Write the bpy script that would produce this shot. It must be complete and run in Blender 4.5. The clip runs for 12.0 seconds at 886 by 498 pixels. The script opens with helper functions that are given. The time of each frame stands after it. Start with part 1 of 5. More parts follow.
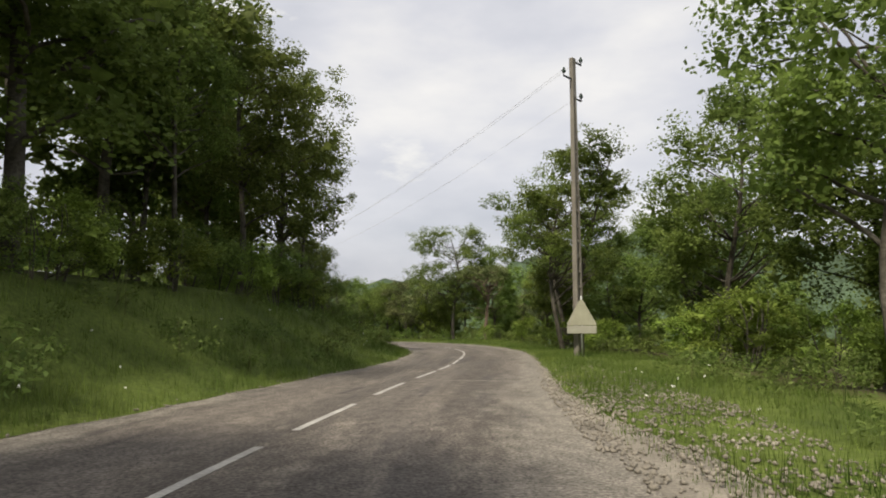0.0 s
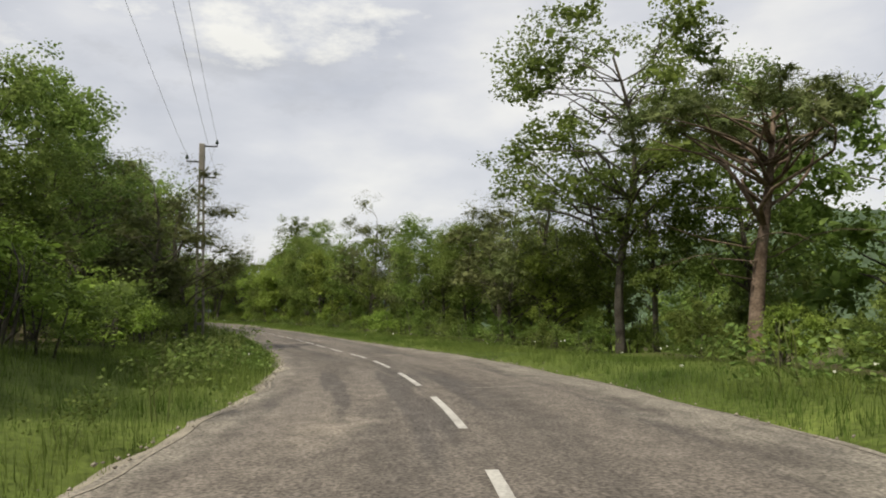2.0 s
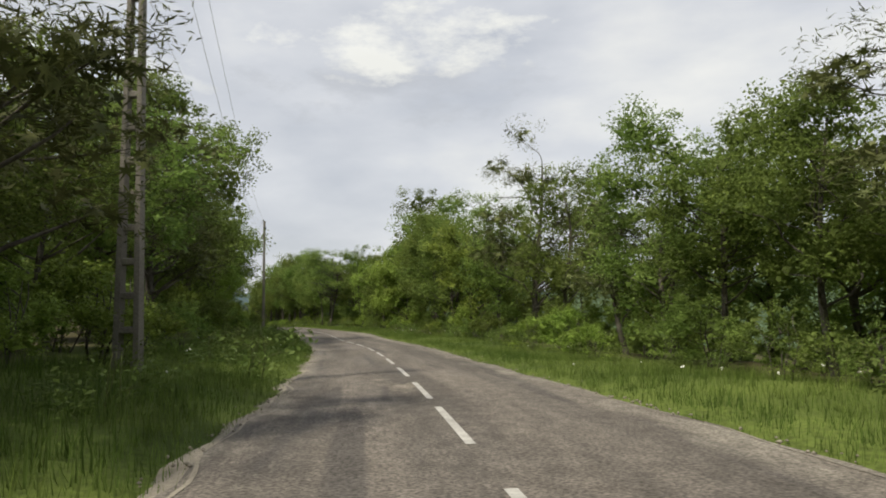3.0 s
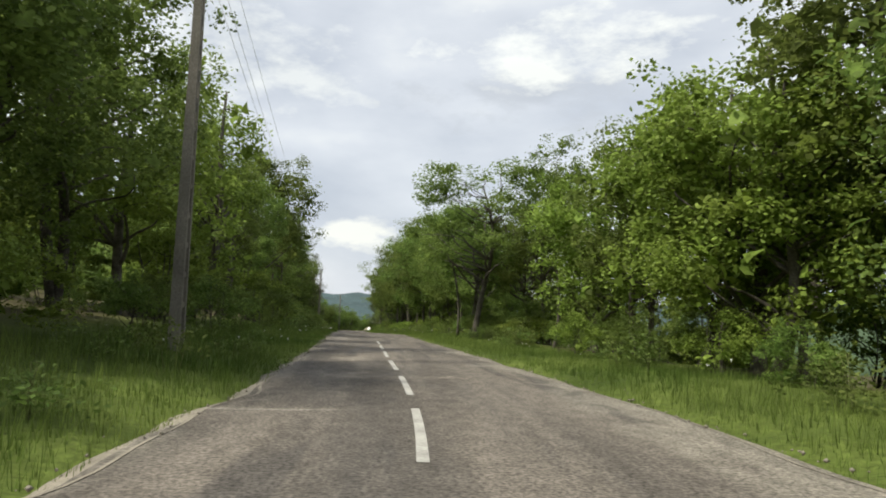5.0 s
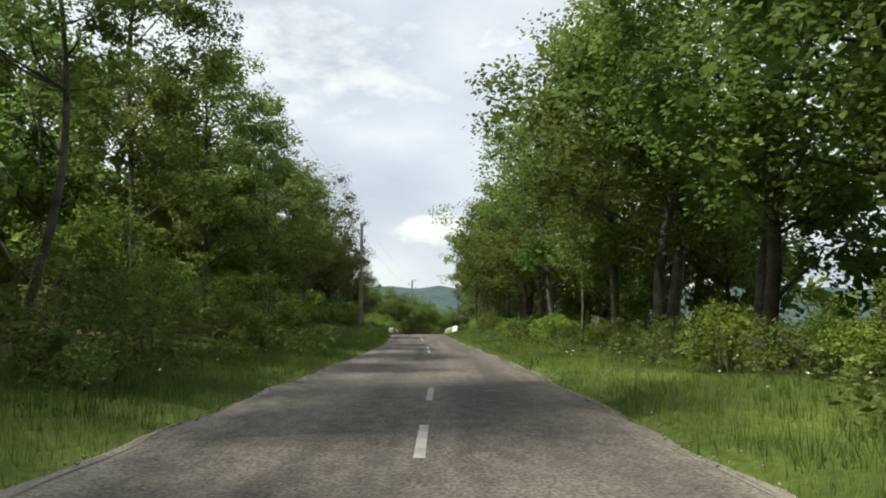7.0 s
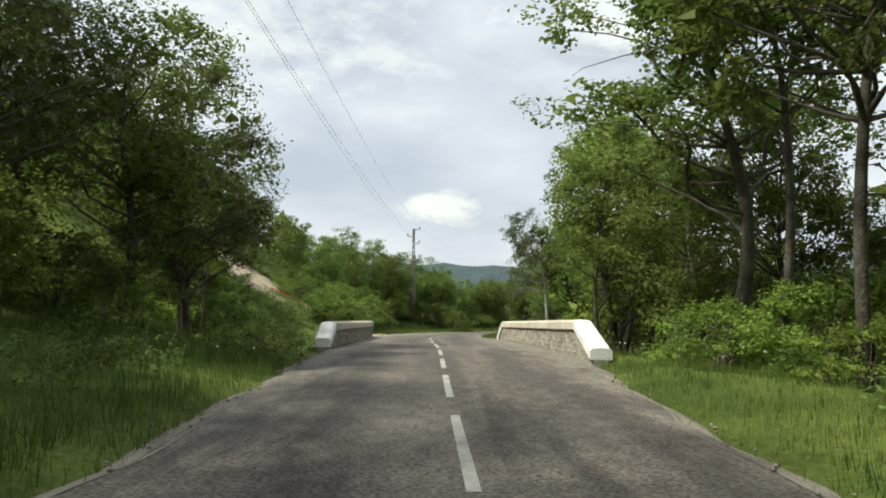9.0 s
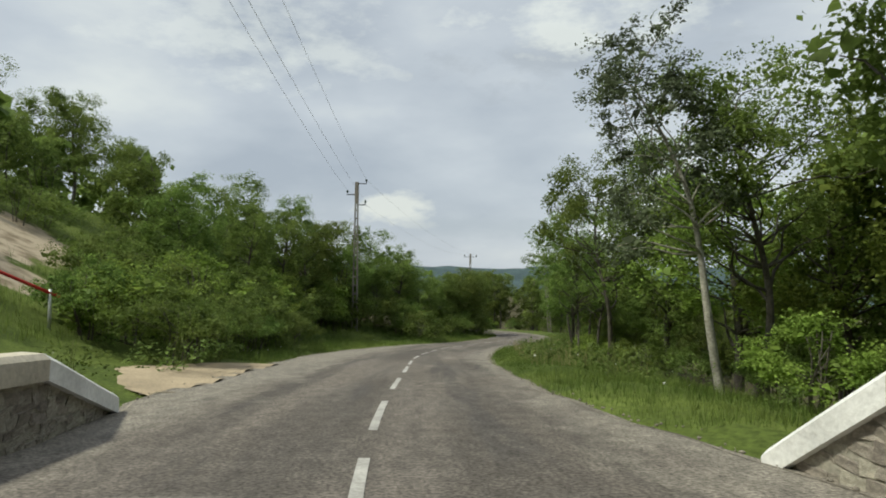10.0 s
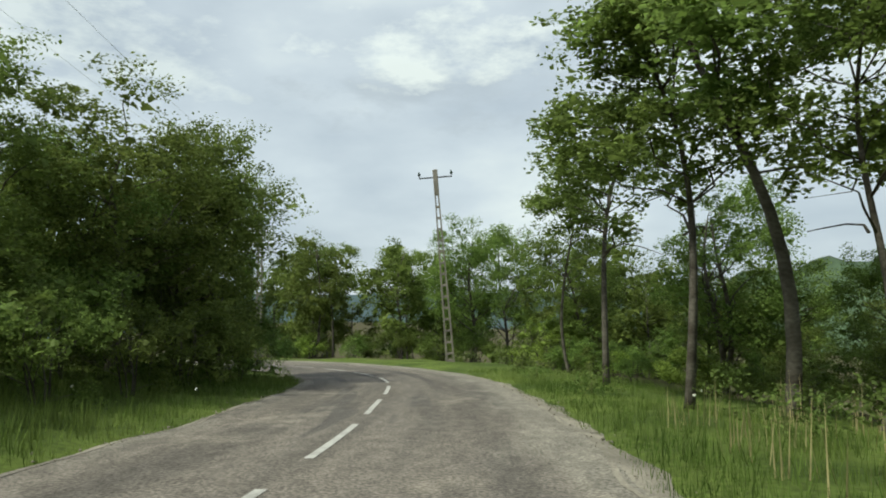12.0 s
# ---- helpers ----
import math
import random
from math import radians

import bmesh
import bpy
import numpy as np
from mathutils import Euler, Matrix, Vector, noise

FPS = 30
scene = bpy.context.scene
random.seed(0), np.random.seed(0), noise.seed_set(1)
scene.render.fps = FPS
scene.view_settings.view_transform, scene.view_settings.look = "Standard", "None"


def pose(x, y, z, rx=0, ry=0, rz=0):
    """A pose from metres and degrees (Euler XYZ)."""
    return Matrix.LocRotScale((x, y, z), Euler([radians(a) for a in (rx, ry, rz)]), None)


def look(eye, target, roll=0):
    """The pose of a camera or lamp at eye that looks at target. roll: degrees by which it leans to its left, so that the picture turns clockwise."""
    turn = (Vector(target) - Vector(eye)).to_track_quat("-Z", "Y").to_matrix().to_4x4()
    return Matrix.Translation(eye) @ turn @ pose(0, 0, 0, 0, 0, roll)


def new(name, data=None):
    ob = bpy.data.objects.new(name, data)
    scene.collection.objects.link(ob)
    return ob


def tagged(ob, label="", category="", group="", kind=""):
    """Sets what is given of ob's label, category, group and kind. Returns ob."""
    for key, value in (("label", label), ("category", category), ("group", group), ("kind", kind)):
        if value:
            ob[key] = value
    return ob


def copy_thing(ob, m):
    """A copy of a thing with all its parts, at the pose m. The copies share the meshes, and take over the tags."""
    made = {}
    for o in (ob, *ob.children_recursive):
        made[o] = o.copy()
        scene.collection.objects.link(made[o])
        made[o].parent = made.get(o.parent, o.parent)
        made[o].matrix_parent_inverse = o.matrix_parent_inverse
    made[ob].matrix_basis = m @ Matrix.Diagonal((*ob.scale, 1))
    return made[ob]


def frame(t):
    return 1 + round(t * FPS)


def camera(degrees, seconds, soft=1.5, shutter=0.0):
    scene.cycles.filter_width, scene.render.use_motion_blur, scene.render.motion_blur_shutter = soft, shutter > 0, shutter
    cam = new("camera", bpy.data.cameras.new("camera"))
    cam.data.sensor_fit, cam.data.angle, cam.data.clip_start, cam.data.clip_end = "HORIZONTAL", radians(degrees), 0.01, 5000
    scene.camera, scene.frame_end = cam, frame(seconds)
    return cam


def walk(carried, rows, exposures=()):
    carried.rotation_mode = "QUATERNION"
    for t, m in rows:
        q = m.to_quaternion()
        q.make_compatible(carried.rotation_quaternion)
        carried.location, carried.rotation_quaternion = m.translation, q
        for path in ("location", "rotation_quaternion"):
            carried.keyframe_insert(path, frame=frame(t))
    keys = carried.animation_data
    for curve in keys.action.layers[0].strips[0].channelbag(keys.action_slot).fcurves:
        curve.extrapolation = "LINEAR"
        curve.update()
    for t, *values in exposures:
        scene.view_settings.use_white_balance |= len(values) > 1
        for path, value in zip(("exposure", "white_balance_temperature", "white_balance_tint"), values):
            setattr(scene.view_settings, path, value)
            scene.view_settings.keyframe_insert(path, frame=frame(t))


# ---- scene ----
cam = camera(69.7, 12.0, soft=1.9, shutter=0.0)
# seconds, x, y, z, yaw, pitch, roll
PATH = [
    (0.0, 0.00, 0.00, 1.10, -0.15, 3.91, 0.53),
    (0.5, 0.15, 11.02, 0.38, -8.32, 3.91, 0.24),
    (1.0, 1.22, 21.94, -0.33, -5.15, 2.53, 0.21),
    (1.5, 1.42, 32.80, -0.89, 1.37, 4.01, -0.33),
    (2.0, -0.29, 43.56, -1.54, 11.87, 3.30, 0.23),
    (2.5, -3.97, 54.06, -2.16, 20.56, 3.80, -0.18),
    (3.0, -8.91, 64.26, -2.80, 23.72, 4.05, 0.49),
    (3.2, -10.84, 68.39, -3.07, 24.88, 4.48, 0.16),
    (4.0, -19.74, 84.59, -3.89, 31.81, 4.45, 0.00),
    (4.8, -31.90, 99.77, -4.60, 35.66, 4.83, -0.33),
    (5.0, -34.90, 103.75, -4.78, 37.08, 4.69, -2.08),
    (5.5, -43.14, 113.29, -5.07, 40.24, 5.26, -0.66),
    (6.0, -52.15, 122.41, -5.49, 41.96, 7.30, 0.01),
    (6.5, -61.02, 131.96, -5.83, 43.80, 3.89, 0.11),
    (7.1, -72.84, 142.77, -6.64, 44.34, 3.91, 0.00),
    (7.7, -84.39, 154.29, -7.43, 44.16, 3.84, 0.00),
    (8.3, -96.42, 165.46, -8.31, 45.12, 3.08, -1.22),
    (8.5, -100.42, 169.19, -8.55, 45.23, 3.09, -1.08),
    (9.0, -110.57, 178.30, -8.95, 44.67, 1.94, -0.65),
    (9.5, -120.04, 187.74, -9.83, 44.09, 2.52, -0.32),
    (10.0, -129.70, 197.16, -10.81, 40.57, 2.11, -0.75),
    (10.5, -138.23, 207.73, -12.02, 37.04, 0.74, -1.08),
    (11.0, -146.53, 218.47, -13.35, 32.84, 0.51, 0.52),
    (11.5, -153.75, 229.94, -14.57, 28.73, 2.40, 0.38),
    (12.0, -160.28, 241.77, -15.59, 26.54, 4.75, 0.04),
]
EXPOSURES = [(0.0, -0.05, 7100, 8), (3.0, -0.12, 7000, 5), (5.0, 0.08, 6800, 3), (6.5, 0.2, 6700, 1), (8.5, 0.15, 6800, 0), (9.0, 0.1, 6700, 0), (9.4, -0.28, 6650, 0), (10.0, -0.32, 6600, -1), (11.0, -0.08, 6550, -4), (11.6, -0.12, 6550, -5), (12.0, -0.1, 6500, -6)]
walk(cam, [(t, pose(x, y, z, 90 + p, r, w)) for t, x, y, z, w, p, r in PATH], EXPOSURES)

# ---------------------------------------------------------------- world and sun
SUN_TO = Vector((-0.27, -0.49, 0.83)).normalized()


def build_world():
    w = bpy.data.worlds.new("overcast_sky")
    w.use_nodes = True
    nt = w.node_tree
    n, ln = nt.nodes, nt.links
    bg = n["Background"]
    sky = n.new("ShaderNodeTexSky")
    sky.sky_type = "NISHITA"
    sky.sun_disc = False
    sky.sun_elevation = math.asin(SUN_TO.z)
    sky.sun_rotation = math.atan2(SUN_TO.x, SUN_TO.y)
    sky.air_density, sky.dust_density = 1.0, 2.0
    dim = n.new("ShaderNodeMix")
    dim.data_type = "RGBA"
    dim.blend_type = "MULTIPLY"
    dim.inputs[0].default_value = 1.0
    dim.inputs[7].default_value = (0.10, 0.10, 0.10, 1)
    ln.new(sky.outputs[0], dim.inputs[6])
    # an even veil of cloud, a little stretched along the horizon
    tc = n.new("ShaderNodeTexCoord")
    mp = n.new("ShaderNodeMapping")
    mp.inputs["Scale"].default_value = (1.0, 1.0, 2.4)
    ln.new(tc.outputs["Generated"], mp.inputs["Vector"])

    def clouds(scale, detail, rough):
        t = n.new("ShaderNodeTexNoise")
        t.inputs["Scale"].default_value, t.inputs["Detail"].default_value, t.inputs["Roughness"].default_value = scale, detail, rough
        ln.new(mp.outputs[0], t.inputs["Vector"])
        return t.outputs[0]

    def calc(op, a, c=0.0, clamp=False):
        x = n.new("ShaderNodeMath")
        x.operation, x.use_clamp = op, clamp
        for i, v in enumerate((a, c)):
            if isinstance(v, (int, float)):
                x.inputs[i].default_value = v
            else:
                ln.new(v, x.inputs[i])
        return x.outputs[0]

    ramp = n.new("ShaderNodeValToRGB")
    e = ramp.color_ramp.elements
    e[0].position, e[0].color = 0.34, (0.50, 0.535, 0.65, 1)
    e[1].position, e[1].color = 0.68, (0.90, 0.905, 0.945, 1)
    mid = ramp.color_ramp.elements.new(0.52)
    mid.color = (0.68, 0.705, 0.81, 1)
    ln.new(clouds(2.3, 7.0, 0.5), ramp.inputs[0])
    # heaped clouds: bearing and height in degrees, half widths, strength
    axes = n.new("ShaderNodeSeparateXYZ")
    ln.new(tc.outputs["Generated"], axes.inputs[0])
    bearing = calc("ARCTAN2", calc("MULTIPLY", axes.outputs[0], -1.0), axes.outputs[1])
    height = calc("ARCSINE", axes.outputs[2])
    rag = calc("MULTIPLY", calc("SUBTRACT", clouds(7.5, 7.0, 0.62), 0.5), 7.5)
    col = ramp.outputs[0]
    for b0, h0, wb, wh, lit, tone in ((28, 18.4, 13, 2.6, 0.55, (0.50, 0.52, 0.60, 1)), (27.5, 22, 12, 3.0, 0.75, (1.0, 1.0, 1.0, 1)), (2.6, 12.2, 3.2, 2.4, 0.55, (1, 1, 1, 1)),
                                      (45, 5.4, 3.4, 2.0, 0.7, (1, 0.98, 0.95, 1)), (58, 20, 12, 5, 0.5, (1, 1, 1, 1)), (36, 4.2, 10, 1.0, 0.4, (0.52, 0.56, 0.66, 1))):
        u = calc("DIVIDE", calc("SUBTRACT", bearing, radians(b0)), radians(wb))
        v = calc("DIVIDE", calc("SUBTRACT", height, radians(h0)), radians(wh))
        r = calc("ADD", calc("MULTIPLY", u, u), calc("MULTIPLY", v, v))
        mask = calc("MULTIPLY", calc("MULTIPLY", calc("ADD", calc("SUBTRACT", 1.0, r), rag), 0.8, True), lit)
        heap = n.new("ShaderNodeMix")
        heap.data_type = "RGBA"
        heap.inputs[7].default_value = tone
        ln.new(mask, heap.inputs[0])
        ln.new(col, heap.inputs[6])
        col = heap.outputs[2]
    cover = n.new("ShaderNodeMix")
    cover.data_type = "RGBA"
    cover.inputs[0].default_value = 0.88
    ln.new(dim.outputs[2], cover.inputs[6])
    ln.new(col, cover.inputs[7])
    ln.new(cover.outputs[2], bg.inputs[0])
    bg.inputs[1].default_value = 1.16
    scene.world = w


build_world()
sun = new("sun", bpy.data.lights.new("sun", "SUN"))
sun.data.energy, sun.data.angle, sun.data.color = 5.0, radians(5), (1.0, 0.94, 0.84)
sun.matrix_world = look(SUN_TO * 100, (0, 0, 0))
scene.view_settings.exposure = 0.0


# ---------------------------------------------------------------- materials
def material(name, base, rough=0.85, spread=0.25, scale=3.0, fine=40.0, bump=0.3, tint=None, island=0.0, per_object=0.0, metal=0.0, translucent=0.0, spec=0.12, coords="Object"):
    """A surface with stains at one scale and grain at another, and a little relief."""
    m = bpy.data.materials.new(name)
    m.use_nodes = True
    nt = m.node_tree
    n, ln = nt.nodes, nt.links
    b = n["Principled BSDF"]
    b.inputs["Roughness"].default_value = rough
    b.inputs["Metallic"].default_value = metal
    b.inputs["Specular IOR Level"].default_value = spec
    tc = n.new("ShaderNodeTexCoord")
    a = n.new("ShaderNodeTexNoise")
    a.inputs["Scale"].default_value = scale
    a.inputs["Detail"].default_value = 5
    f = n.new("ShaderNodeTexNoise")
    f.inputs["Scale"].default_value = fine
    f.inputs["Detail"].default_value = 3
    for k in (a, f):
        ln.new(tc.outputs[coords], k.inputs["Vector"])
    mix = n.new("ShaderNodeMix")
    mix.data_type = "RGBA"
    second = tint or [min(c * (1 + spread), 1) for c in base]
    mix.inputs[6].default_value = (*[c * (1 - spread) for c in base], 1)
    mix.inputs[7].default_value = (*second, 1)
    mr = n.new("ShaderNodeMapRange")
    mr.inputs[1].default_value, mr.inputs[2].default_value = 0.32, 0.68
    ln.new(a.outputs[0], mr.inputs[0])
    ln.new(mr.outputs[0], mix.inputs[0])
    val = n.new("ShaderNodeHueSaturation")
    ln.new(mix.outputs[2], val.inputs["Color"])
    g = n.new("ShaderNodeMapRange")
    g.inputs[1].default_value, g.inputs[2].default_value = 0.25, 0.75
    g.inputs[3].default_value, g.inputs[4].default_value = 1 - spread, 1 + spread
    ln.new(f.outputs[0], g.inputs[0])
    last = g.outputs[0]
    for amount, kind in ((island, "ShaderNodeNewGeometry"), (per_object, "ShaderNodeObjectInfo")):
        if amount:
            src = n.new(kind)
            r = n.new("ShaderNodeMapRange")
            r.inputs[3].default_value, r.inputs[4].default_value = 1 - amount, 1 + amount
            ln.new(src.outputs["Random Per Island" if amount == island and kind == "ShaderNodeNewGeometry" else "Random"], r.inputs[0])
            mu = n.new("ShaderNodeMath")
            mu.operation = "MULTIPLY"
            ln.new(last, mu.inputs[0])
            ln.new(r.outputs[0], mu.inputs[1])
            last = mu.outputs[0]
            if kind == "ShaderNodeObjectInfo":
                hue = n.new("ShaderNodeMapRange")
                hue.inputs[3].default_value, hue.inputs[4].default_value = 0.5 - amount * 0.07, 0.5 + amount * 0.05
                ln.new(src.outputs["Random"], hue.inputs[0])
                ln.new(hue.outputs[0], val.inputs["Hue"])
    ln.new(last, val.inputs["Value"])
    ln.new(val.outputs[0], b.inputs["Base Color"])
    if bump:
        bp = n.new("ShaderNodeBump")
        bp.inputs["Strength"].default_value = bump
        bp.inputs["Distance"].default_value = 0.02
        ln.new(f.outputs[0], bp.inputs["Height"])
        ln.new(bp.outputs[0], b.inputs["Normal"])
    if translucent:
        tr = n.new("ShaderNodeBsdfTranslucent")
        ln.new(val.outputs[0], tr.inputs[0])
        sh = n.new("ShaderNodeMixShader")
        sh.inputs[0].default_value = translucent
        ln.new(b.outputs[0], sh.inputs[1])
        ln.new(tr.outputs[0], sh.inputs[2])
        ln.new(sh.outputs[0], n["Material Output"].inputs[0])
    return m


M = {
    "asphalt": material("asphalt", (0.135, 0.122, 0.112), 0.9, 0.2, 0.35, 26, 0.6),
    "shoulder": material("gravel_shoulder", (0.235, 0.212, 0.178), 0.95, 0.3, 1.2, 30, 0.9),
    "paint": material("road_paint", (0.38, 0.37, 0.35), 0.8, 0.22, 2.5, 30, 0.3),
    "ground": material("grassy_ground", (0.075, 0.112, 0.024), 0.95, 0.4, 0.4, 12, 0.8, tint=(0.12, 0.155, 0.036)),
    "grass": material("grass_blades", (0.090, 0.158, 0.031), 0.8, 0.3, 0.35, 5, 0, tint=(0.18, 0.232, 0.060), island=0.35, translucent=0.4),
    "dry_grass": material("dry_stalks", (0.33, 0.29, 0.15), 0.8, 0.2, 1, 8, 0, island=0.3, translucent=0.25),
    "oak_leaf": material("oak_leaves", (0.132, 0.198, 0.046), 0.55, 0.3, 0.5, 6, 0, tint=(0.205, 0.272, 0.070), island=0.28, per_object=0.25, translucent=0.5, spec=0.12),
    "light_leaf": material("light_leaves", (0.19, 0.28, 0.050), 0.55, 0.25, 0.6, 6, 0, tint=(0.26, 0.34, 0.075), island=0.35, per_object=0.18, translucent=0.4, spec=0.12),
    "weed_leaf": material("weed_leaves", (0.115, 0.18, 0.04), 0.6, 0.3, 1.5, 9, 0, tint=(0.18, 0.235, 0.07), island=0.35, per_object=0.25, translucent=0.4),
    "stalk": material("weed_stalks", (0.12, 0.14, 0.05), 0.8, 0.2, 3, 12, 0),
    "silver_leaf": material("silvery_leaves", (0.11, 0.135, 0.075), 0.5, 0.25, 0.6, 6, 0, island=0.4, per_object=0.1, translucent=0.3, spec=0.12),
    "needle": material("pine_needles", (0.095, 0.125, 0.04), 0.6, 0.3, 0.6, 8, 0, tint=(0.15, 0.165, 0.065), island=0.4, per_object=0.2, translucent=0.15),
    "bark": material("grey_bark", (0.08, 0.068, 0.055), 0.95, 0.35, 2.0, 18, 0.9, tint=(0.14, 0.128, 0.11)),
    "pale_bark": material("pale_bark", (0.36, 0.34, 0.29), 0.9, 0.35, 1.5, 14, 0.7),
    "red_paint": material("red_paint", (0.5, 0.04, 0.035), 0.5, 0.15, 2.0, 20, 0.1),
    "red_bark": material("reddish_bark", (0.125, 0.088, 0.066), 0.95, 0.4, 2.0, 14, 0.9, tint=(0.21, 0.16, 0.125)),
    "concrete": material("weathered_concrete", (0.205, 0.188, 0.162), 0.9, 0.25, 0.8, 25, 0.4),
    "metal": material("galvanised_metal", (0.42, 0.43, 0.42), 0.5, 0.12, 2.0, 30, 0.1, metal=0.6),
    "dark_iron": material("dark_iron", (0.06, 0.06, 0.065), 0.6, 0.2, 3, 30, 0.2, metal=0.5),
    "ceramic": material("brown_glass", (0.05, 0.07, 0.06), 0.25, 0.1, 4, 20, 0),
    "sign_back": material("sign_sheet", (0.36, 0.35, 0.27), 0.6, 0.12, 2.0, 25, 0.1),
    "sign_white": material("sign_plate", (0.34, 0.33, 0.28), 0.6, 0.1, 2.0, 25, 0.1),
    "stone": material("limestone", (0.34, 0.31, 0.26), 0.95, 0.28, 3.0, 22, 0.8, per_object=0.28),
    "mortar": material("lime_mortar", (0.32, 0.30, 0.25), 0.95, 0.25, 2.0, 26, 0.8),
    "cap": material("rendered_coping", (0.55, 0.50, 0.41), 0.9, 0.16, 0.9, 18, 0.5),
    "white_cap": material("whitewashed_end", (0.74, 0.74, 0.72), 0.85, 0.12, 1.2, 18, 0.4),
    "sand": material("sandy_track", (0.35, 0.285, 0.20), 0.95, 0.25, 0.8, 22, 0.7),
    # distance haze is put into this colour: woods shifted towards blue
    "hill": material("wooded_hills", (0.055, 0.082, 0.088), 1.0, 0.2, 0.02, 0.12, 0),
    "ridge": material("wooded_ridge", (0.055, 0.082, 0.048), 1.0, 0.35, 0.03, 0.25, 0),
    "flower": material("white_petals", (0.75, 0.75, 0.7), 0.7, 0.1, 2, 9, 0),
    "wire": material("cable", (0.5, 0.5, 0.52), 0.6, 0.1, 2, 9, 0),
}



def asphalt_material():
    """Worn asphalt laid out along the road: u is metres across, v metres along."""
    m = bpy.data.materials.new("worn_asphalt")
    m.use_nodes = True
    nt = m.node_tree
    n, ln = nt.nodes, nt.links
    b = n["Principled BSDF"]
    b.inputs["Specular IOR Level"].default_value = 0.2
    uv = n.new("ShaderNodeTexCoord").outputs["UV"]

    def noise_at(su, sv, detail=4, rough=0.55, off=0.0):
        mp = n.new("ShaderNodeMapping")
        mp.inputs["Scale"].default_value = (su, sv, 1)
        mp.inputs["Location"].default_value = (off, off, 0)
        ln.new(uv, mp.inputs["Vector"])
        t = n.new("ShaderNodeTexNoise")
        t.inputs["Scale"].default_value, t.inputs["Detail"].default_value, t.inputs["Roughness"].default_value = 1.0, detail, rough
        ln.new(mp.outputs[0], t.inputs["Vector"])
        return t.outputs[0]

    def ranged(src, a, c, lo=0.0, hi=1.0):
        r = n.new("ShaderNodeMapRange")
        r.interpolation_type = "SMOOTHSTEP"
        for i, v in enumerate((a, c, lo, hi)):
            r.inputs[i + 1].default_value = v
        ln.new(src, r.inputs[0])
        return r.outputs[0]

    def blend(a, c, f):
        x = n.new("ShaderNodeMix")
        x.data_type = "RGBA"
        for i, v in ((6, a), (7, c)):
            if isinstance(v, tuple):
                x.inputs[i].default_value = (*v, 1)
            else:
                ln.new(v, x.inputs[i])
        ln.new(f, x.inputs[0])
        return x.outputs[2]

    def times(a, c):
        x = n.new("ShaderNodeMath")
        x.operation = "MULTIPLY"
        ln.new(a, x.inputs[0])
        if isinstance(c, float):
            x.inputs[1].default_value = c
        else:
            ln.new(c, x.inputs[1])
        return x.outputs[0]

    col = blend((0.094, 0.083, 0.074), (0.152, 0.133, 0.116), ranged(noise_at(0.9, 0.07), 0.35, 0.65))
    # wheel tracks and old repairs, darker and smoother
    col = blend(col, (0.074, 0.067, 0.063), times(ranged(noise_at(1.3, 0.10, 3, 0.5, 7.0), 0.56, 0.64), 0.75))
    # pale worn patches with ragged borders
    col = blend(col, (0.25, 0.22, 0.185), times(ranged(noise_at(0.45, 0.22, 6, 0.65, 3.0), 0.58, 0.70), 0.65))
    # thin pale streaks across the road
    col = blend(col, (0.26, 0.24, 0.21), times(ranged(noise_at(0.12, 1.7, 2, 0.5, 11.0), 0.69, 0.73), 0.6))
    # dust towards the edges
    sep = n.new("ShaderNodeSeparateXYZ")
    ln.new(uv, sep.inputs[0])
    ab = n.new("ShaderNodeMath")
    ab.operation = "ABSOLUTE"
    ln.new(sep.outputs[0], ab.inputs[0])
    wav = n.new("ShaderNodeMath")
    wav.operation = "ADD"
    ln.new(ab.outputs[0], wav.inputs[0])
    ln.new(ranged(noise_at(1.5, 0.6, 5, 0.6, 5.0), 0.2, 0.8, -0.7, 0.7), wav.inputs[1])
    col = blend(col, (0.225, 0.205, 0.175), times(ranged(wav.outputs[0], 1.9, 3.0), 0.8))
    # chippings
    grain = noise_at(26, 26, 3, 0.7)
    hs = n.new("ShaderNodeHueSaturation")
    ln.new(col, hs.inputs["Color"])
    ln.new(times(ranged(grain, 0.28, 0.72, 0.4, 1.6), ranged(noise_at(5.0, 3.0, 5, 0.65, 2.0), 0.3, 0.7, 0.76, 1.24)), hs.inputs["Value"])
    ln.new(hs.outputs[0], b.inputs["Base Color"])
    ln.new(ranged(noise_at(1.0, 0.2, 4), 0.3, 0.7, 0.75, 0.95), b.inputs["Roughness"])
    bp = n.new("ShaderNodeBump")
    bp.inputs["Strength"].default_value, bp.inputs["Distance"].default_value = 0.7, 0.012
    ln.new(grain, bp.inputs["Height"])
    ln.new(bp.outputs[0], b.inputs["Normal"])
    return m


M["asphalt"] = asphalt_material()


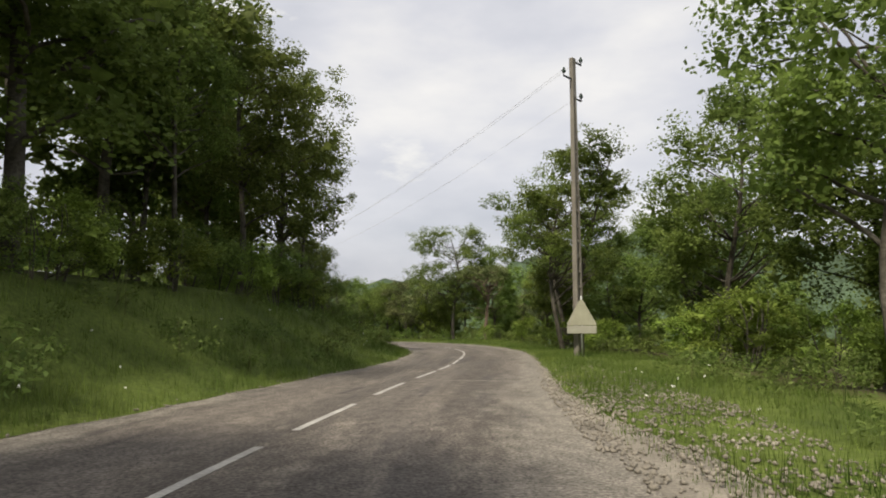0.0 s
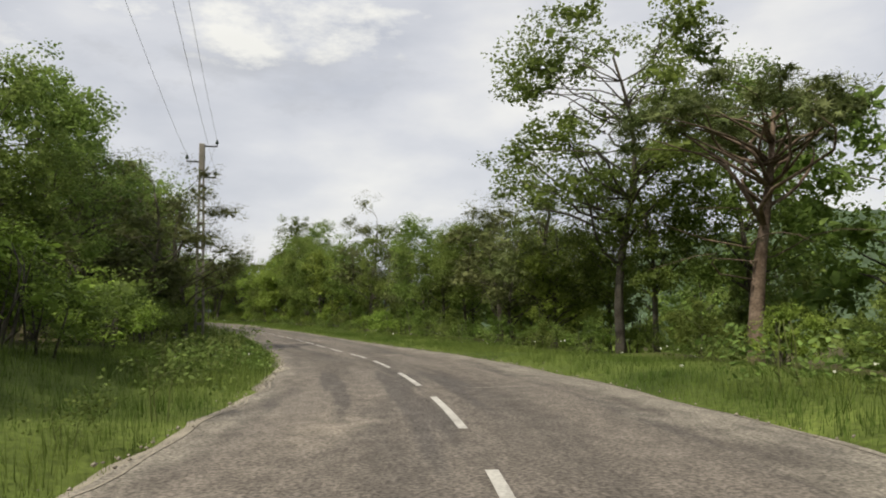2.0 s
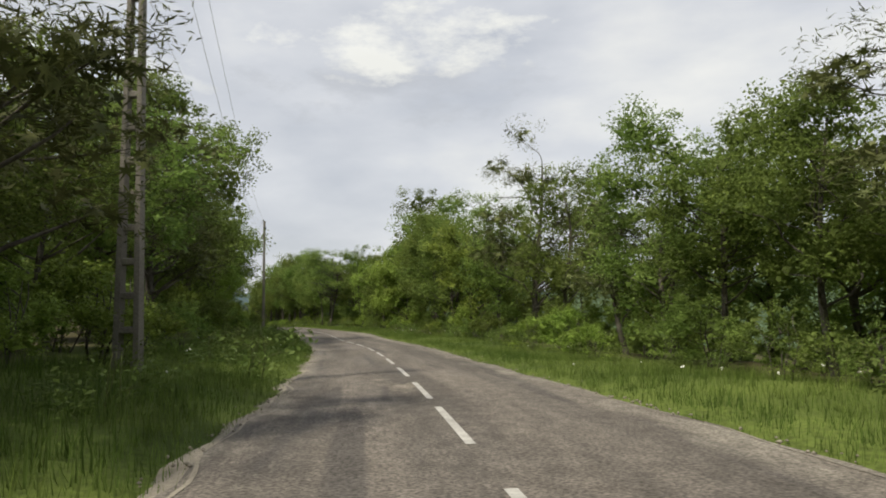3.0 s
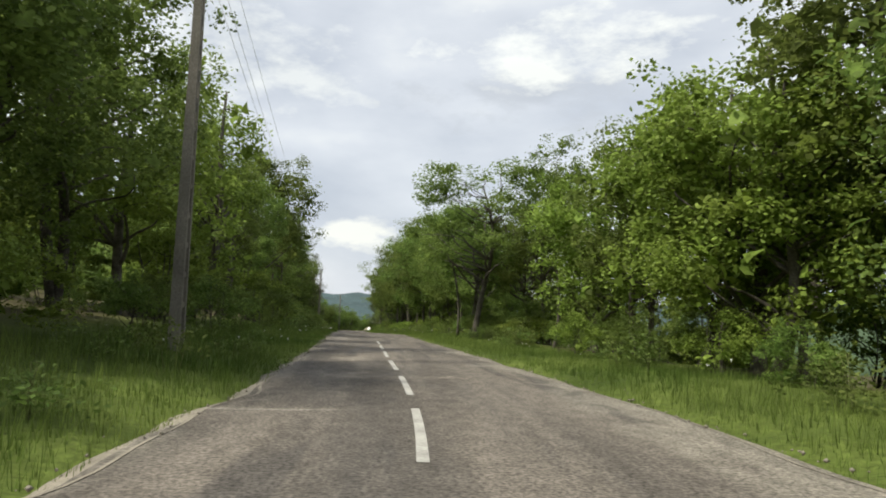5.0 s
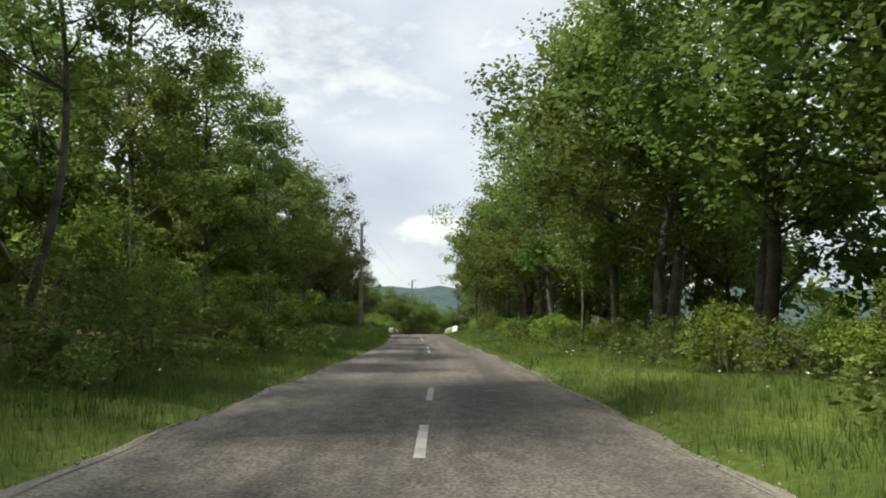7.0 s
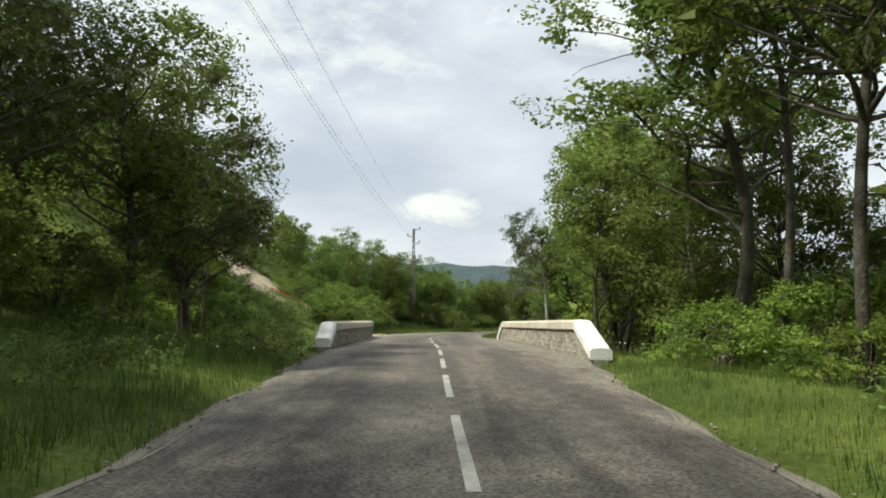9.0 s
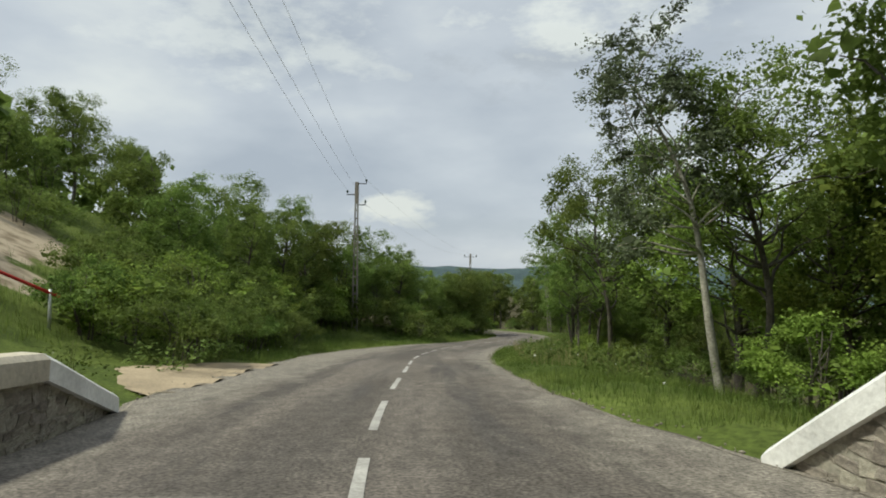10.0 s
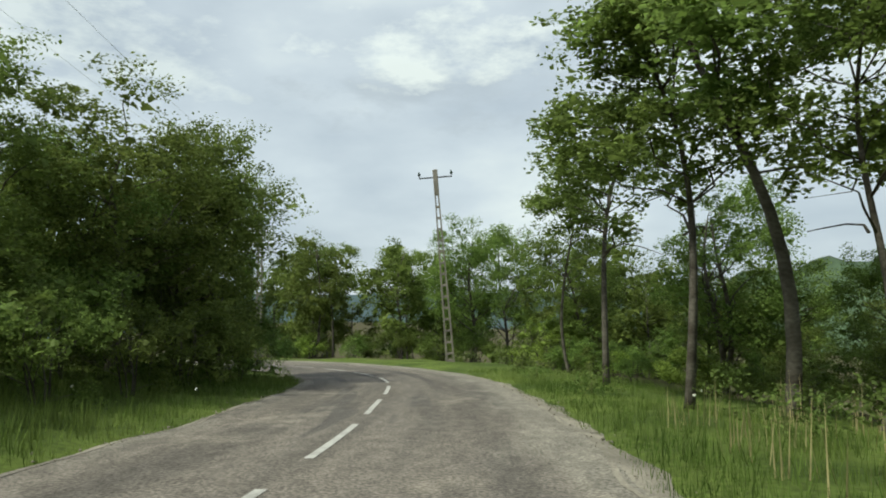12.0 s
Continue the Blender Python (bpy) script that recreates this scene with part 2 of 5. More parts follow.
def add_litter(m):
    """Brown leaf litter where the sheet's own mark says that trees stand."""
    nt = m.node_tree
    b = nt.nodes["Principled BSDF"]
    mark = nt.nodes.new("ShaderNodeAttribute")
    mark.attribute_name = "litter"
    mix = nt.nodes.new("ShaderNodeMix")
    mix.data_type = "RGBA"
    mix.inputs[7].default_value = (0.062, 0.055, 0.028, 1)
    old = b.inputs["Base Color"].links[0].from_socket
    nt.links.new(mark.outputs["Fac"], mix.inputs[0])
    nt.links.new(old, mix.inputs[6])
    # bare sand with a ragged border and stony streaks
    cut = nt.nodes.new("ShaderNodeAttribute")
    cut.attribute_name = "sand"
    grit = nt.nodes.new("ShaderNodeTexNoise")
    grit.inputs["Scale"].default_value, grit.inputs["Detail"].default_value = 1.3, 8
    nt.links.new(nt.nodes.new("ShaderNodeTexCoord").outputs["Object"], grit.inputs["Vector"])
    edge = nt.nodes.new("ShaderNodeMath")
    edge.operation = "ADD"
    nt.links.new(cut.outputs["Fac"], edge.inputs[0])
    nt.links.new(grit.outputs[0], edge.inputs[1])
    step = nt.nodes.new("ShaderNodeMapRange")
    step.interpolation_type = "SMOOTHSTEP"
    step.inputs[1].default_value, step.inputs[2].default_value = 0.95, 1.15
    nt.links.new(edge.outputs[0], step.inputs[0])
    tone = nt.nodes.new("ShaderNodeValToRGB")
    tone.color_ramp.elements[0].position, tone.color_ramp.elements[0].color = 0.35, (0.20, 0.16, 0.11, 1)
    tone.color_ramp.elements[1].position, tone.color_ramp.elements[1].color = 0.55, (0.40, 0.335, 0.25, 1)
    nt.links.new(grit.outputs[0], tone.inputs[0])
    bare = nt.nodes.new("ShaderNodeMix")
    bare.data_type = "RGBA"
    nt.links.new(step.outputs[0], bare.inputs[0])
    nt.links.new(mix.outputs[2], bare.inputs[6])
    nt.links.new(tone.outputs[0], bare.inputs[7])
    nt.links.new(bare.outputs[2], b.inputs["Base Color"])


add_litter(M["ground"])

# ---------------------------------------------------------------- the road's plan
ROAD = [(-2.30, -40.0, 2.4), (-2.25, -20.0, 1.2),
        (-2.20, 0.01, 0.00), (-1.19, 12.10, -0.78), (0.48, 23.99, -1.52), (1.09, 35.92, -2.18), (-0.80, 47.84, -2.87), (-5.10, 59.17, -3.55),
        (-10.97, 69.67, -4.20), (-17.23, 79.92, -4.76), (-23.93, 89.81, -5.24), (-31.44, 99.17, -5.67), (-38.82, 108.64, -6.02), (-47.10, 117.32, -6.35),
        (-55.48, 125.91, -6.70), (-63.81, 134.53, -7.12), (-72.68, 142.61, -7.71), (-81.13, 151.14, -8.31), (-89.76, 159.47, -8.93), (-98.53, 167.67, -9.51),
        (-107.40, 175.75, -9.94), (-116.07, 184.03, -10.56), (-124.66, 192.41, -11.40), (-133.48, 200.62, -12.36), (-141.58, 209.52, -13.46),
        (-149.50, 218.77, -14.61), (-156.30, 228.86, -15.67)]
ROAD_ON = [(-161.34, 239.87, -16.60), (-166.3, 251.0, -17.45), (-172.6, 261.0, -18.2), (-183.0, 268.0, -18.9), (-195.0, 270.0, -19.5), (-215.0, 269.0, -20.4), (-245.0, 266.0, -21.5)]
HALF_R = [(-40, 4.3), (0, 3.84), (6, 3.5), (12, 3.33), (24, 3.02), (38, 3.16), (46, 3.25), (62, 3.0), (78, 2.65), (86, 2.5), (100, 2.68), (119, 3.2), (126, 2.86), (134, 2.66), (142, 2.28),
          (150, 2.1), (155, 2.0), (160, 2.38), (210, 2.1), (222, 2.0), (230, 2.62), (236, 3.45), (250, 3.6), (258, 2.83), (266, 2.73), (282, 3.3), (298, 2.9), (313, 3.1), (420, 3.0)]
HALF_L = [(-40, 2.9), (0, 2.8), (6, 3.0), (12, 2.74), (24, 2.55), (38, 2.74), (46, 2.95), (62, 2.47), (100, 2.4), (126, 2.21), (134, 2.18), (142, 2.2), (150, 2.5), (180, 2.7), (206, 2.15), (216, 2.2),
          (230, 2.7), (236, 3.18), (254, 3.2), (258, 3.8), (274, 4.65), (282, 4.33), (290, 3.43), (298, 2.3), (313, 2.5), (420, 2.6)]


def _spline(points, step=1.0):
    p = np.array(points, float)
    p = np.vstack([2 * p[0] - p[1], p, 2 * p[-1] - p[-2]])
    out = []
    for a, b, c, d in zip(p[:-3], p[1:-2], p[2:-1], p[3:]):
        k = max(2, int(np.linalg.norm(c - b) / step * 2))
        u = np.linspace(0, 1, k, endpoint=False)[:, None]
        out.append(0.5 * (2 * b + (c - a) * u + (2 * a - 5 * b + 4 * c - d) * u**2 + (3 * b - a - 3 * c + d) * u**3))
    out = np.vstack(out + [p[-2:-1]])
    s = np.r_[0, np.cumsum(np.linalg.norm(np.diff(out[:, :2], axis=0), axis=1))]
    even = np.arange(0, s[-1], step)
    return np.stack([np.interp(even, s, out[:, i]) for i in range(3)], -1), even


LINE, LINE_S = _spline(ROAD + ROAD_ON)
LINE_S = LINE_S - LINE_S[np.hypot(LINE[:, 0] + 2.2, LINE[:, 1]).argmin()]
TAN = np.gradient(LINE[:, :2], axis=0)
TAN /= np.linalg.norm(TAN, axis=1, keepdims=True)
HR = np.interp(LINE_S, *np.array(HALF_R).T)
HL = np.interp(LINE_S, *np.array(HALF_L).T)


def on_road(s, d=0.0, up=0.0):
    """The place at s metres along the centre line and d metres to its right."""
    x, y, z = (np.interp(s, LINE_S, LINE[:, i]) for i in range(3))
    a, b = (np.interp(s, LINE_S, TAN[:, i]) for i in range(2))
    return Vector((x + b * d, y - a * d, z + up))


def heading(s):
    a, b = (np.interp(s, LINE_S, TAN[:, i]) for i in range(2))
    return math.degrees(math.atan2(-a, b))


def road_coords(xy):
    """s, d, the road's height and half width beside each place."""
    s, d, z, hw = (np.empty(len(xy)) for _ in range(4))
    for i in range(0, len(xy), 4000):
        q = xy[i:i + 4000, None] - LINE[None, :, :2]
        j = (q**2).sum(-1).argmin(1)
        r = np.arange(len(j))
        e = q[r, j]
        side = e[:, 0] * TAN[j, 1] - e[:, 1] * TAN[j, 0]
        along = (e * TAN[j]).sum(1)
        s[i:i + 4000], z[i:i + 4000] = LINE_S[j] + along, LINE[j, 2]
        d[i:i + 4000] = np.sign(side) * np.sqrt((e**2).sum(1))
        hw[i:i + 4000] = np.where(side > 0, HR[j], HL[j])
    return s, d, z, hw


def wobble(x, y, size, seed=0.0):
    return (np.sin(x / size + seed) * np.cos(y / size * 1.13 + seed * 2) + 0.5 * np.sin((x + y) / size * 1.9 + seed * 3) + 0.35 * np.cos((x - 1.7 * y) / size * 2.7)) / 1.85


# height and width of the bank on the left, slope beyond it; fall on the right
BANK = [(-40, 2.2), (20, 2.3), (36, 2.0), (50, 1.0), (66, 0.5), (80, 0.3), (110, 0.35), (200, 0.4), (226, 0.7), (236, 0.8), (252, 1.2), (258, 0.4), (268, 0.4), (280, 0.3), (296, 0.25), (320, 0.5), (420, 1)]
RISE = [(-40, 0.22), (40, 0.10), (80, 0.10), (200, 0.10), (236, 0.2), (256, 0.50), (275, 0.52), (288, 0.45), (298, 0.22), (310, 0.12), (330, 0.1), (420, 0.1)]
FALL = [(-40, 0.03), (40, 0.05), (120, 0.04), (225, 0.05), (238, 0.2), (248, 0.34), (257, 0.16), (268, 0.11), (300, 0.08), (330, 0.08), (420, 0.12)]


def ground_z(xy):
    xy = np.atleast_2d(np.asarray(xy, float))
    s, d, z, hw = road_coords(xy)
    x, y = xy.T
    out = np.abs(d) - hw
    o = np.maximum(out, 0)
    left = d < 0
    bank, rise, fall = (np.interp(s, *np.array(k).T) for k in (BANK, RISE, FALL))
    q = np.clip((o - 0.6) / 4.2, 0, 1)
    up = bank * q * q * (3 - 2 * q) + rise * np.minimum(np.maximum(o - 4, 0), 60)
    q2 = np.maximum(o - 1.6, 0)
    down = -fall * np.minimum(q2, 7) - 0.30 * np.clip(q2 - 7, 0, 70)
    h = np.where(left, up, down)
    h = h + 0.05 * np.clip(o / 0.5, 0, 1) + (0.10 * wobble(x, y, 1.7) + 0.25 * wobble(x, y, 6.0, 1.0)) * np.clip(o / 4, 0, 1)
    h = h - 0.30 * np.clip(-out / 0.8 + 0.5, 0, 1)
    # the ravine under the little bridge
    gorge = np.exp(-((s - 246) / 6.0) ** 2) * np.clip((o - 0.8) / 2.5, 0, 1)
    h = h - gorge * np.where(left, 2.4, 2.2)
    far = np.clip((np.abs(d) - 90) / 500, 0, 1)
    return z + h + far * (-12 + 16 * wobble(x, y, 260.0, 2.0))


def gz(x, y):
    return float(ground_z([(x, y)])[0])


# ---------------------------------------------------------------- mesh helpers
def mesh_of(name, verts, faces, mat, smooth=False):
    me = bpy.data.meshes.new(name)
    me.from_pydata([tuple(v) for v in verts], [], [tuple(f) for f in faces])
    me.materials.append(mat)
    if smooth:
        me.shade_smooth()
    return me


def grid_mesh(name, verts, loops, sizes, mat):
    """A mesh from arrays: places, corner indices and corners of each face."""
    me = bpy.data.meshes.new(name)
    me.vertices.add(len(verts))
    me.vertices.foreach_set("co", np.ascontiguousarray(verts, np.float32).ravel())
    me.loops.add(len(loops))
    me.loops.foreach_set("vertex_index", np.ascontiguousarray(loops, np.int32))
    me.polygons.add(len(sizes))
    starts = np.r_[0, np.cumsum(sizes)[:-1]].astype(np.int32)
    me.polygons.foreach_set("loop_start", starts)
    me.update(calc_edges=True)
    me.materials.append(mat)
    return me


def part(name, data, parent, label="", m=None):
    ob = new(name, data)
    ob.parent = parent
    if m is not None:
        ob.matrix_basis = m
    return tagged(ob, label) if label else ob


def bm_mesh(name, bm, mat, smooth=False):
    me = bpy.data.meshes.new(name)
    bm.normal_update()
    bm.to_mesh(me)
    bm.free()
    me.materials.append(mat)
    if smooth:
        me.shade_smooth()
    return me


def box(bm, size, m=None, bevel=0.0, taper=1.0):
    """A bevelled box of that size about its centre; taper narrows its upper end."""
    r = bmesh.ops.create_cube(bm, size=1.0)["verts"]
    for v in r:
        k = taper if v.co.z > 0 else 1.0
        v.co = Vector((v.co.x * size[0] * k, v.co.y * size[1] * k, v.co.z * size[2]))
    if bevel:
        g = bmesh.ops.bevel(bm, geom=list({e for v in r for e in v.link_edges}), offset=bevel, segments=1, affect="EDGES")
        r = list({v for f in g["faces"] for v in f.verts} | {v for v in r if v.is_valid})
        # after a bevel every vertex of this piece is linked to the returned ones
        seen = set(r)
        todo = list(r)
        while todo:
            for e in todo.pop().link_edges:
                for w in e.verts:
                    if w not in seen:
                        seen.add(w)
                        todo.append(w)
        r = list(seen)
    if m is not None:
        bmesh.ops.transform(bm, matrix=m, verts=r)
    return r


def tubes(paths, sides=6):
    """Tapered tubes as verts and faces: each path is a list of (place, radius)."""
    verts, faces = [], []
    for path in paths:
        base = len(verts)
        for i, (p, r) in enumerate(path):
            p = Vector(p)
            a, b = Vector(path[max(i - 1, 0)][0]), Vector(path[min(i + 1, len(path) - 1)][0])
            t = (b - a).normalized() if (b - a).length > 1e-6 else Vector((0, 0, 1))
            u = t.cross(Vector((0.31, 0.95, 0.05))).normalized()
            w = t.cross(u)
            for k in range(sides):
                ang = 2 * math.pi * k / sides
                verts.append(p + (u * math.cos(ang) + w * math.sin(ang)) * r)
        for i in range(len(path) - 1):
            for k in range(sides):
                a, b = base + i * sides + k, base + i * sides + (k + 1) % sides
                faces.append((a, b, b + sides, a + sides))
        faces.append(tuple(base + k for k in reversed(range(sides))))
        faces.append(tuple(base + (len(path) - 1) * sides + k for k in range(sides)))
    return verts, faces


def leaves_mesh(name, centres, radii, count, size, mat, rng, slim=0.6, flat=0.75, droop=0.0, squash=0.8, sprays=0, spray_size=0.45, lobes=5, notch=0.62, twigs=0):
    """Single folded leaves bunched on the twigs of loose clumps, round lobed sprays deeper in; twigs=0: leaves loose over the clump."""
    centres, radii = np.asarray(centres, float), np.asarray(radii, float)
    out, sizes = [], []

    def unit(n):
        v = rng.normal(size=(n, 3))
        return v / np.linalg.norm(v, axis=1, keepdims=True)

    def spots(mid, rad, n1, lo, hi, low):
        n = len(mid) * n1
        v = unit(n)
        p = np.repeat(mid, n1, 0) + v * (np.repeat(rad, n1) * (lo + (hi - lo) * rng.random(n) ** 0.7))[:, None] * (1, 1, low)
        t = rng.normal(size=(n, 3)) * (1, 1, flat) + 0.5 * v
        t[:, 2] -= droop
        t /= np.linalg.norm(t, axis=1, keepdims=True)
        up = np.array((0, 0, 0.7)) + 0.7 * rng.normal(size=(n, 3)) + 0.9 * v
        w = np.cross(t, up)
        w /= np.linalg.norm(w, axis=1, keepdims=True) + 1e-9
        return n, p, t, w, np.cross(w, t)

    if count:
        if twigs:
            k = len(centres) * twigs
            v = unit(k)
            v[:, 2] += 0.15
            r = np.repeat(radii, twigs)
            mid = np.repeat(centres, twigs, 0) + v * (r * rng.uniform(0.3, 1.0, k))[:, None] * (1, 1, 0.35 + 0.65 * squash)
            n, p, t, w, nn = spots(mid, r * rng.uniform(0.26, 0.46, k), max(1, count // twigs), 0.15, 1.15, 0.8)
        else:
            n, p, t, w, nn = spots(centres, radii, count, 0.55, 1.15, squash)
        L = (size * rng.uniform(0.6, 1.3, n))[:, None]
        W = L * slim * 0.5
        p = p - t * L * 0.4
        out.append(np.stack([p, p + t * L * 0.45 + w * W + nn * L * 0.08, p + t * L, p + t * L * 0.55 - w * W + nn * L * 0.08], 1).reshape(-1, 3))
        sizes.append(np.full(n, 4))
    if sprays:
        n, p, t, w, nn = spots(centres, radii, sprays, 0.05, 0.6 if twigs else 0.76, squash)
        r = spray_size * 0.5 * rng.uniform(0.7, 1.3, n)
        ring = []
        for k in range(2 * lobes):
            a = math.pi * k / lobes + rng.uniform(-0.22, 0.22, n)
            q = r * (notch if k % 2 else 1.0) * rng.uniform(0.6, 1.3, n)
            ring.append(p + t * (q * np.cos(a) * 1.4)[:, None] + w * (q * np.sin(a))[:, None] + nn * (r * (0.1 if k % 2 else -0.12))[:, None])
        out.append(np.stack(ring, 1).reshape(-1, 3))
        sizes.append(np.full(n, 2 * lobes))
    verts = np.vstack(out)
    return grid_mesh(name, verts, np.arange(len(verts)), np.concatenate(sizes), mat)


# ---------------------------------------------------------------- ground, road
def axis(lo, hi, step, reach):
    mid = np.arange(lo, hi + step, step)
    grow = np.cumsum(step * 1.35 ** np.arange(1, 24))
    grow = grow[grow < reach]
    return np.r_[lo - grow[::-1], mid, hi + grow]


GRID = []


def sheet_z(xy):
    """Height of the ground sheet as it is built."""
    ax, ay, Z = GRID
    x, y = np.asarray(xy, float).T
    i = np.clip(np.searchsorted(ax, x) - 1, 0, len(ax) - 2)
    j = np.clip(np.searchsorted(ay, y) - 1, 0, len(ay) - 2)
    u, v = (x - ax[i]) / (ax[i + 1] - ax[i]), (y - ay[j]) / (ay[j + 1] - ay[j])
    return (Z[j, i] * (1 - u) + Z[j, i + 1] * u) * (1 - v) + (Z[j + 1, i] * (1 - u) + Z[j + 1, i + 1] * u) * v


def sand_mark(s, d):
    """1 on the eroded sandy cut in the hillside, falling to 0 round it."""
    head = ((s - 271.5) / 6.0) ** 2 + ((d + 18.5) / 4.2) ** 2
    tail = ((s - 267.5) / 2.4) ** 2 + ((d + 13.8) / 2.6) ** 2
    return np.clip(1.5 - np.minimum(head, tail), 0, 1)


def build_ground():
    ax, ay = axis(-235, 45, 1.2, 3800), axis(-45, 300, 1.2, 3800)
    X, Y = np.meshgrid(ax, ay)
    xy = np.stack([X.ravel(), Y.ravel()], -1)
    verts = np.c_[xy, ground_z(xy)]
    nx, ny = len(ax), len(ay)
    i, j = np.meshgrid(np.arange(nx - 1), np.arange(ny - 1))
    a = (j * nx + i).ravel()
    loops = np.stack([a, a + 1, a + 1 + nx, a + nx], -1).ravel()
    me = grid_mesh("ground", verts, loops, np.full(len(a), 4), M["ground"])
    # leaf litter under the trees, away from the verges and the open hillside
    sd = road_coords(xy)
    out = np.abs(sd[1]) - sd[3]
    litter = np.clip((out - 5.2 + 0.8 * wobble(X.ravel(), Y.ravel(), 2.1)) / 2.0, 0, 1)
    litter *= 1 - ((sd[0] > 236) & (sd[0] < 300) & (sd[1] < 0))
    me.attributes.new("litter", "FLOAT", "POINT").data.foreach_set("value", litter.astype(np.float32))
    me.attributes.new("sand", "FLOAT", "POINT").data.foreach_set("value", sand_mark(sd[0], sd[1]).astype(np.float32))
    me.shade_smooth()
    GRID[:] = [ax, ay, verts[:, 2].reshape(ny, nx)]
    tagged(new("ground", me), "rough green grassy ground falling to a valley", "ground", kind="structure")


def strip(name, s0, s1, d0, d1, mat, step=1.0, cuts=8, up=0.0, dip=0.0):
    """A sheet along the road between two offsets, which may be functions of s."""
    ss = np.arange(s0, s1 + step * 0.5, step)
    verts, faces = [], []
    for s in ss:
        a, b = (k(s) if callable(k) else k for k in (d0, d1))
        for k in range(cuts + 1):
            d = a + (b - a) * k / cuts
            verts.append(on_road(s, d, up - dip * (k / cuts) ** 1.5))
    for i in range(len(ss) - 1):
        for k in range(cuts):
            a = i * (cuts + 1) + k
            faces.append((a, a + 1, a + cuts + 2, a + cuts + 1))
    me = mesh_of(name, verts, faces, mat, True)
    lay = me.uv_layers.new(name="along")
    uv = []
    for s in ss:
        a, b = (k(s) if callable(k) else k for k in (d0, d1))
        uv += [(a + (b - a) * k / cuts, s) for k in range(cuts + 1)]
    uv = np.array(uv, np.float32)
    idx = np.empty(len(me.loops), np.int32)
    me.loops.foreach_get("vertex_index", idx)
    lay.data.foreach_set("uv", np.ascontiguousarray(uv[idx]).ravel())
    return me


def half_r(s):
    return float(np.interp(s, *np.array(HALF_R).T)) + 0.045 * math.sin(s * 1.3) + 0.025 * math.sin(s * 3.1)


def half_l(s):
    return float(np.interp(s, *np.array(HALF_L).T)) + 0.06 * math.sin(s * 1.1 + 1) + 0.05 * math.sin(s * 2.7)


# starts of dashes along the centre line; those between are spaced evenly, about 4.1 m apart
DASH_AT = [-32, 3.6, 7.5, 16.2, 26.7, 37.0, 41.2, 50.5, 59.4, 63.7, 72.7, 76.5, 115.1, 118.9, 131.3, 135.3, 211.0, 220.1, 224.4, 237.0, 241.2, 249.9, 254.2, 263.8, 267.9, 277.5, 281.7, 290.4, 294.6, 304.4, 308.6, 350]
DASH_LEN = 2.82


def build_road():
    me = strip("road", -38, 372, lambda s: -half_l(s), half_r, M["asphalt"], 0.8, 10, 0.0)
    tagged(new("road", me), "worn grey asphalt country road with patched edges", "road", kind="structure")
    for nm, side in (("shoulder_east", 1), ("shoulder_west", -1)):
        f = half_r if side > 0 else half_l
        rag = lambda s: 0.03 + 0.06 * math.sin(s * 0.9 + side) + 0.035 * math.sin(s * 2.3) + 0.03 * math.sin(s * 5.1) + (1.5 * math.exp(-((s - 8.5) / 5.5) ** 2) + 0.15 * math.exp(-((s - 297) / 4) ** 2) + 0.22 * min(max((s - 278) / 6, 0), 1) if side > 0 else 0)
        me = strip(nm, -36, 330, lambda s: side * (f(s) - 0.07 - 0.05 * math.sin(s * 1.7)), lambda s: side * (f(s) + 0.28 + max(rag(s), 0.0)), M["shoulder"], 0.4, 4, 0.006, 0.12)
        tagged(new(nm, me), "pale gravel along the broken road edge", "road shoulder", kind="structure")
    # centre line
    starts = []
    for a, b in zip(DASH_AT[:-1], DASH_AT[1:]):
        k = max(1, round((b - a) / 4.08))
        starts += [a + (b - a) * i / k for i in range(k)]
    rng = random.Random(4)
    for s in starts:
        if (142 < s < 208 and rng.random() < 0.45) or 213 < s < 219:
            continue
        w = 0.05
        length = DASH_LEN if not 142 < s < 208 else DASH_LEN * rng.uniform(0.5, 1)
        me = strip("dash", s, s + length, -w, w, M["paint"], length / 6, 1, 0.007)
        tagged(new("centre_dash", me), "faded white painted dash along the road centre", "road marking", group="centre line dashes", kind="structure")


build_ground()
build_road()


# ---------------------------------------------------------------- trees
def limb(rng, a, b, r0, r1, bend=0.12, k=5):
    a, b = Vector(a), Vector(b)
    ln = (b - a).length
    side = Vector((rng.uniform(-1, 1), rng.uniform(-1, 1), rng.uniform(0.0, 0.7))) * ln * bend
    turn_off = Vector((rng.uniform(-1, 1), rng.uniform(-1, 1), rng.uniform(-0.6, 0.6))) * ln * bend * 0.55
    return [(a.lerp(b, u) + side * math.sin(u * math.pi) + turn_off * math.sin(u * 2 * math.pi), r0 + (r1 - r0) * u) for u in (i / (k - 1) for i in range(k))]


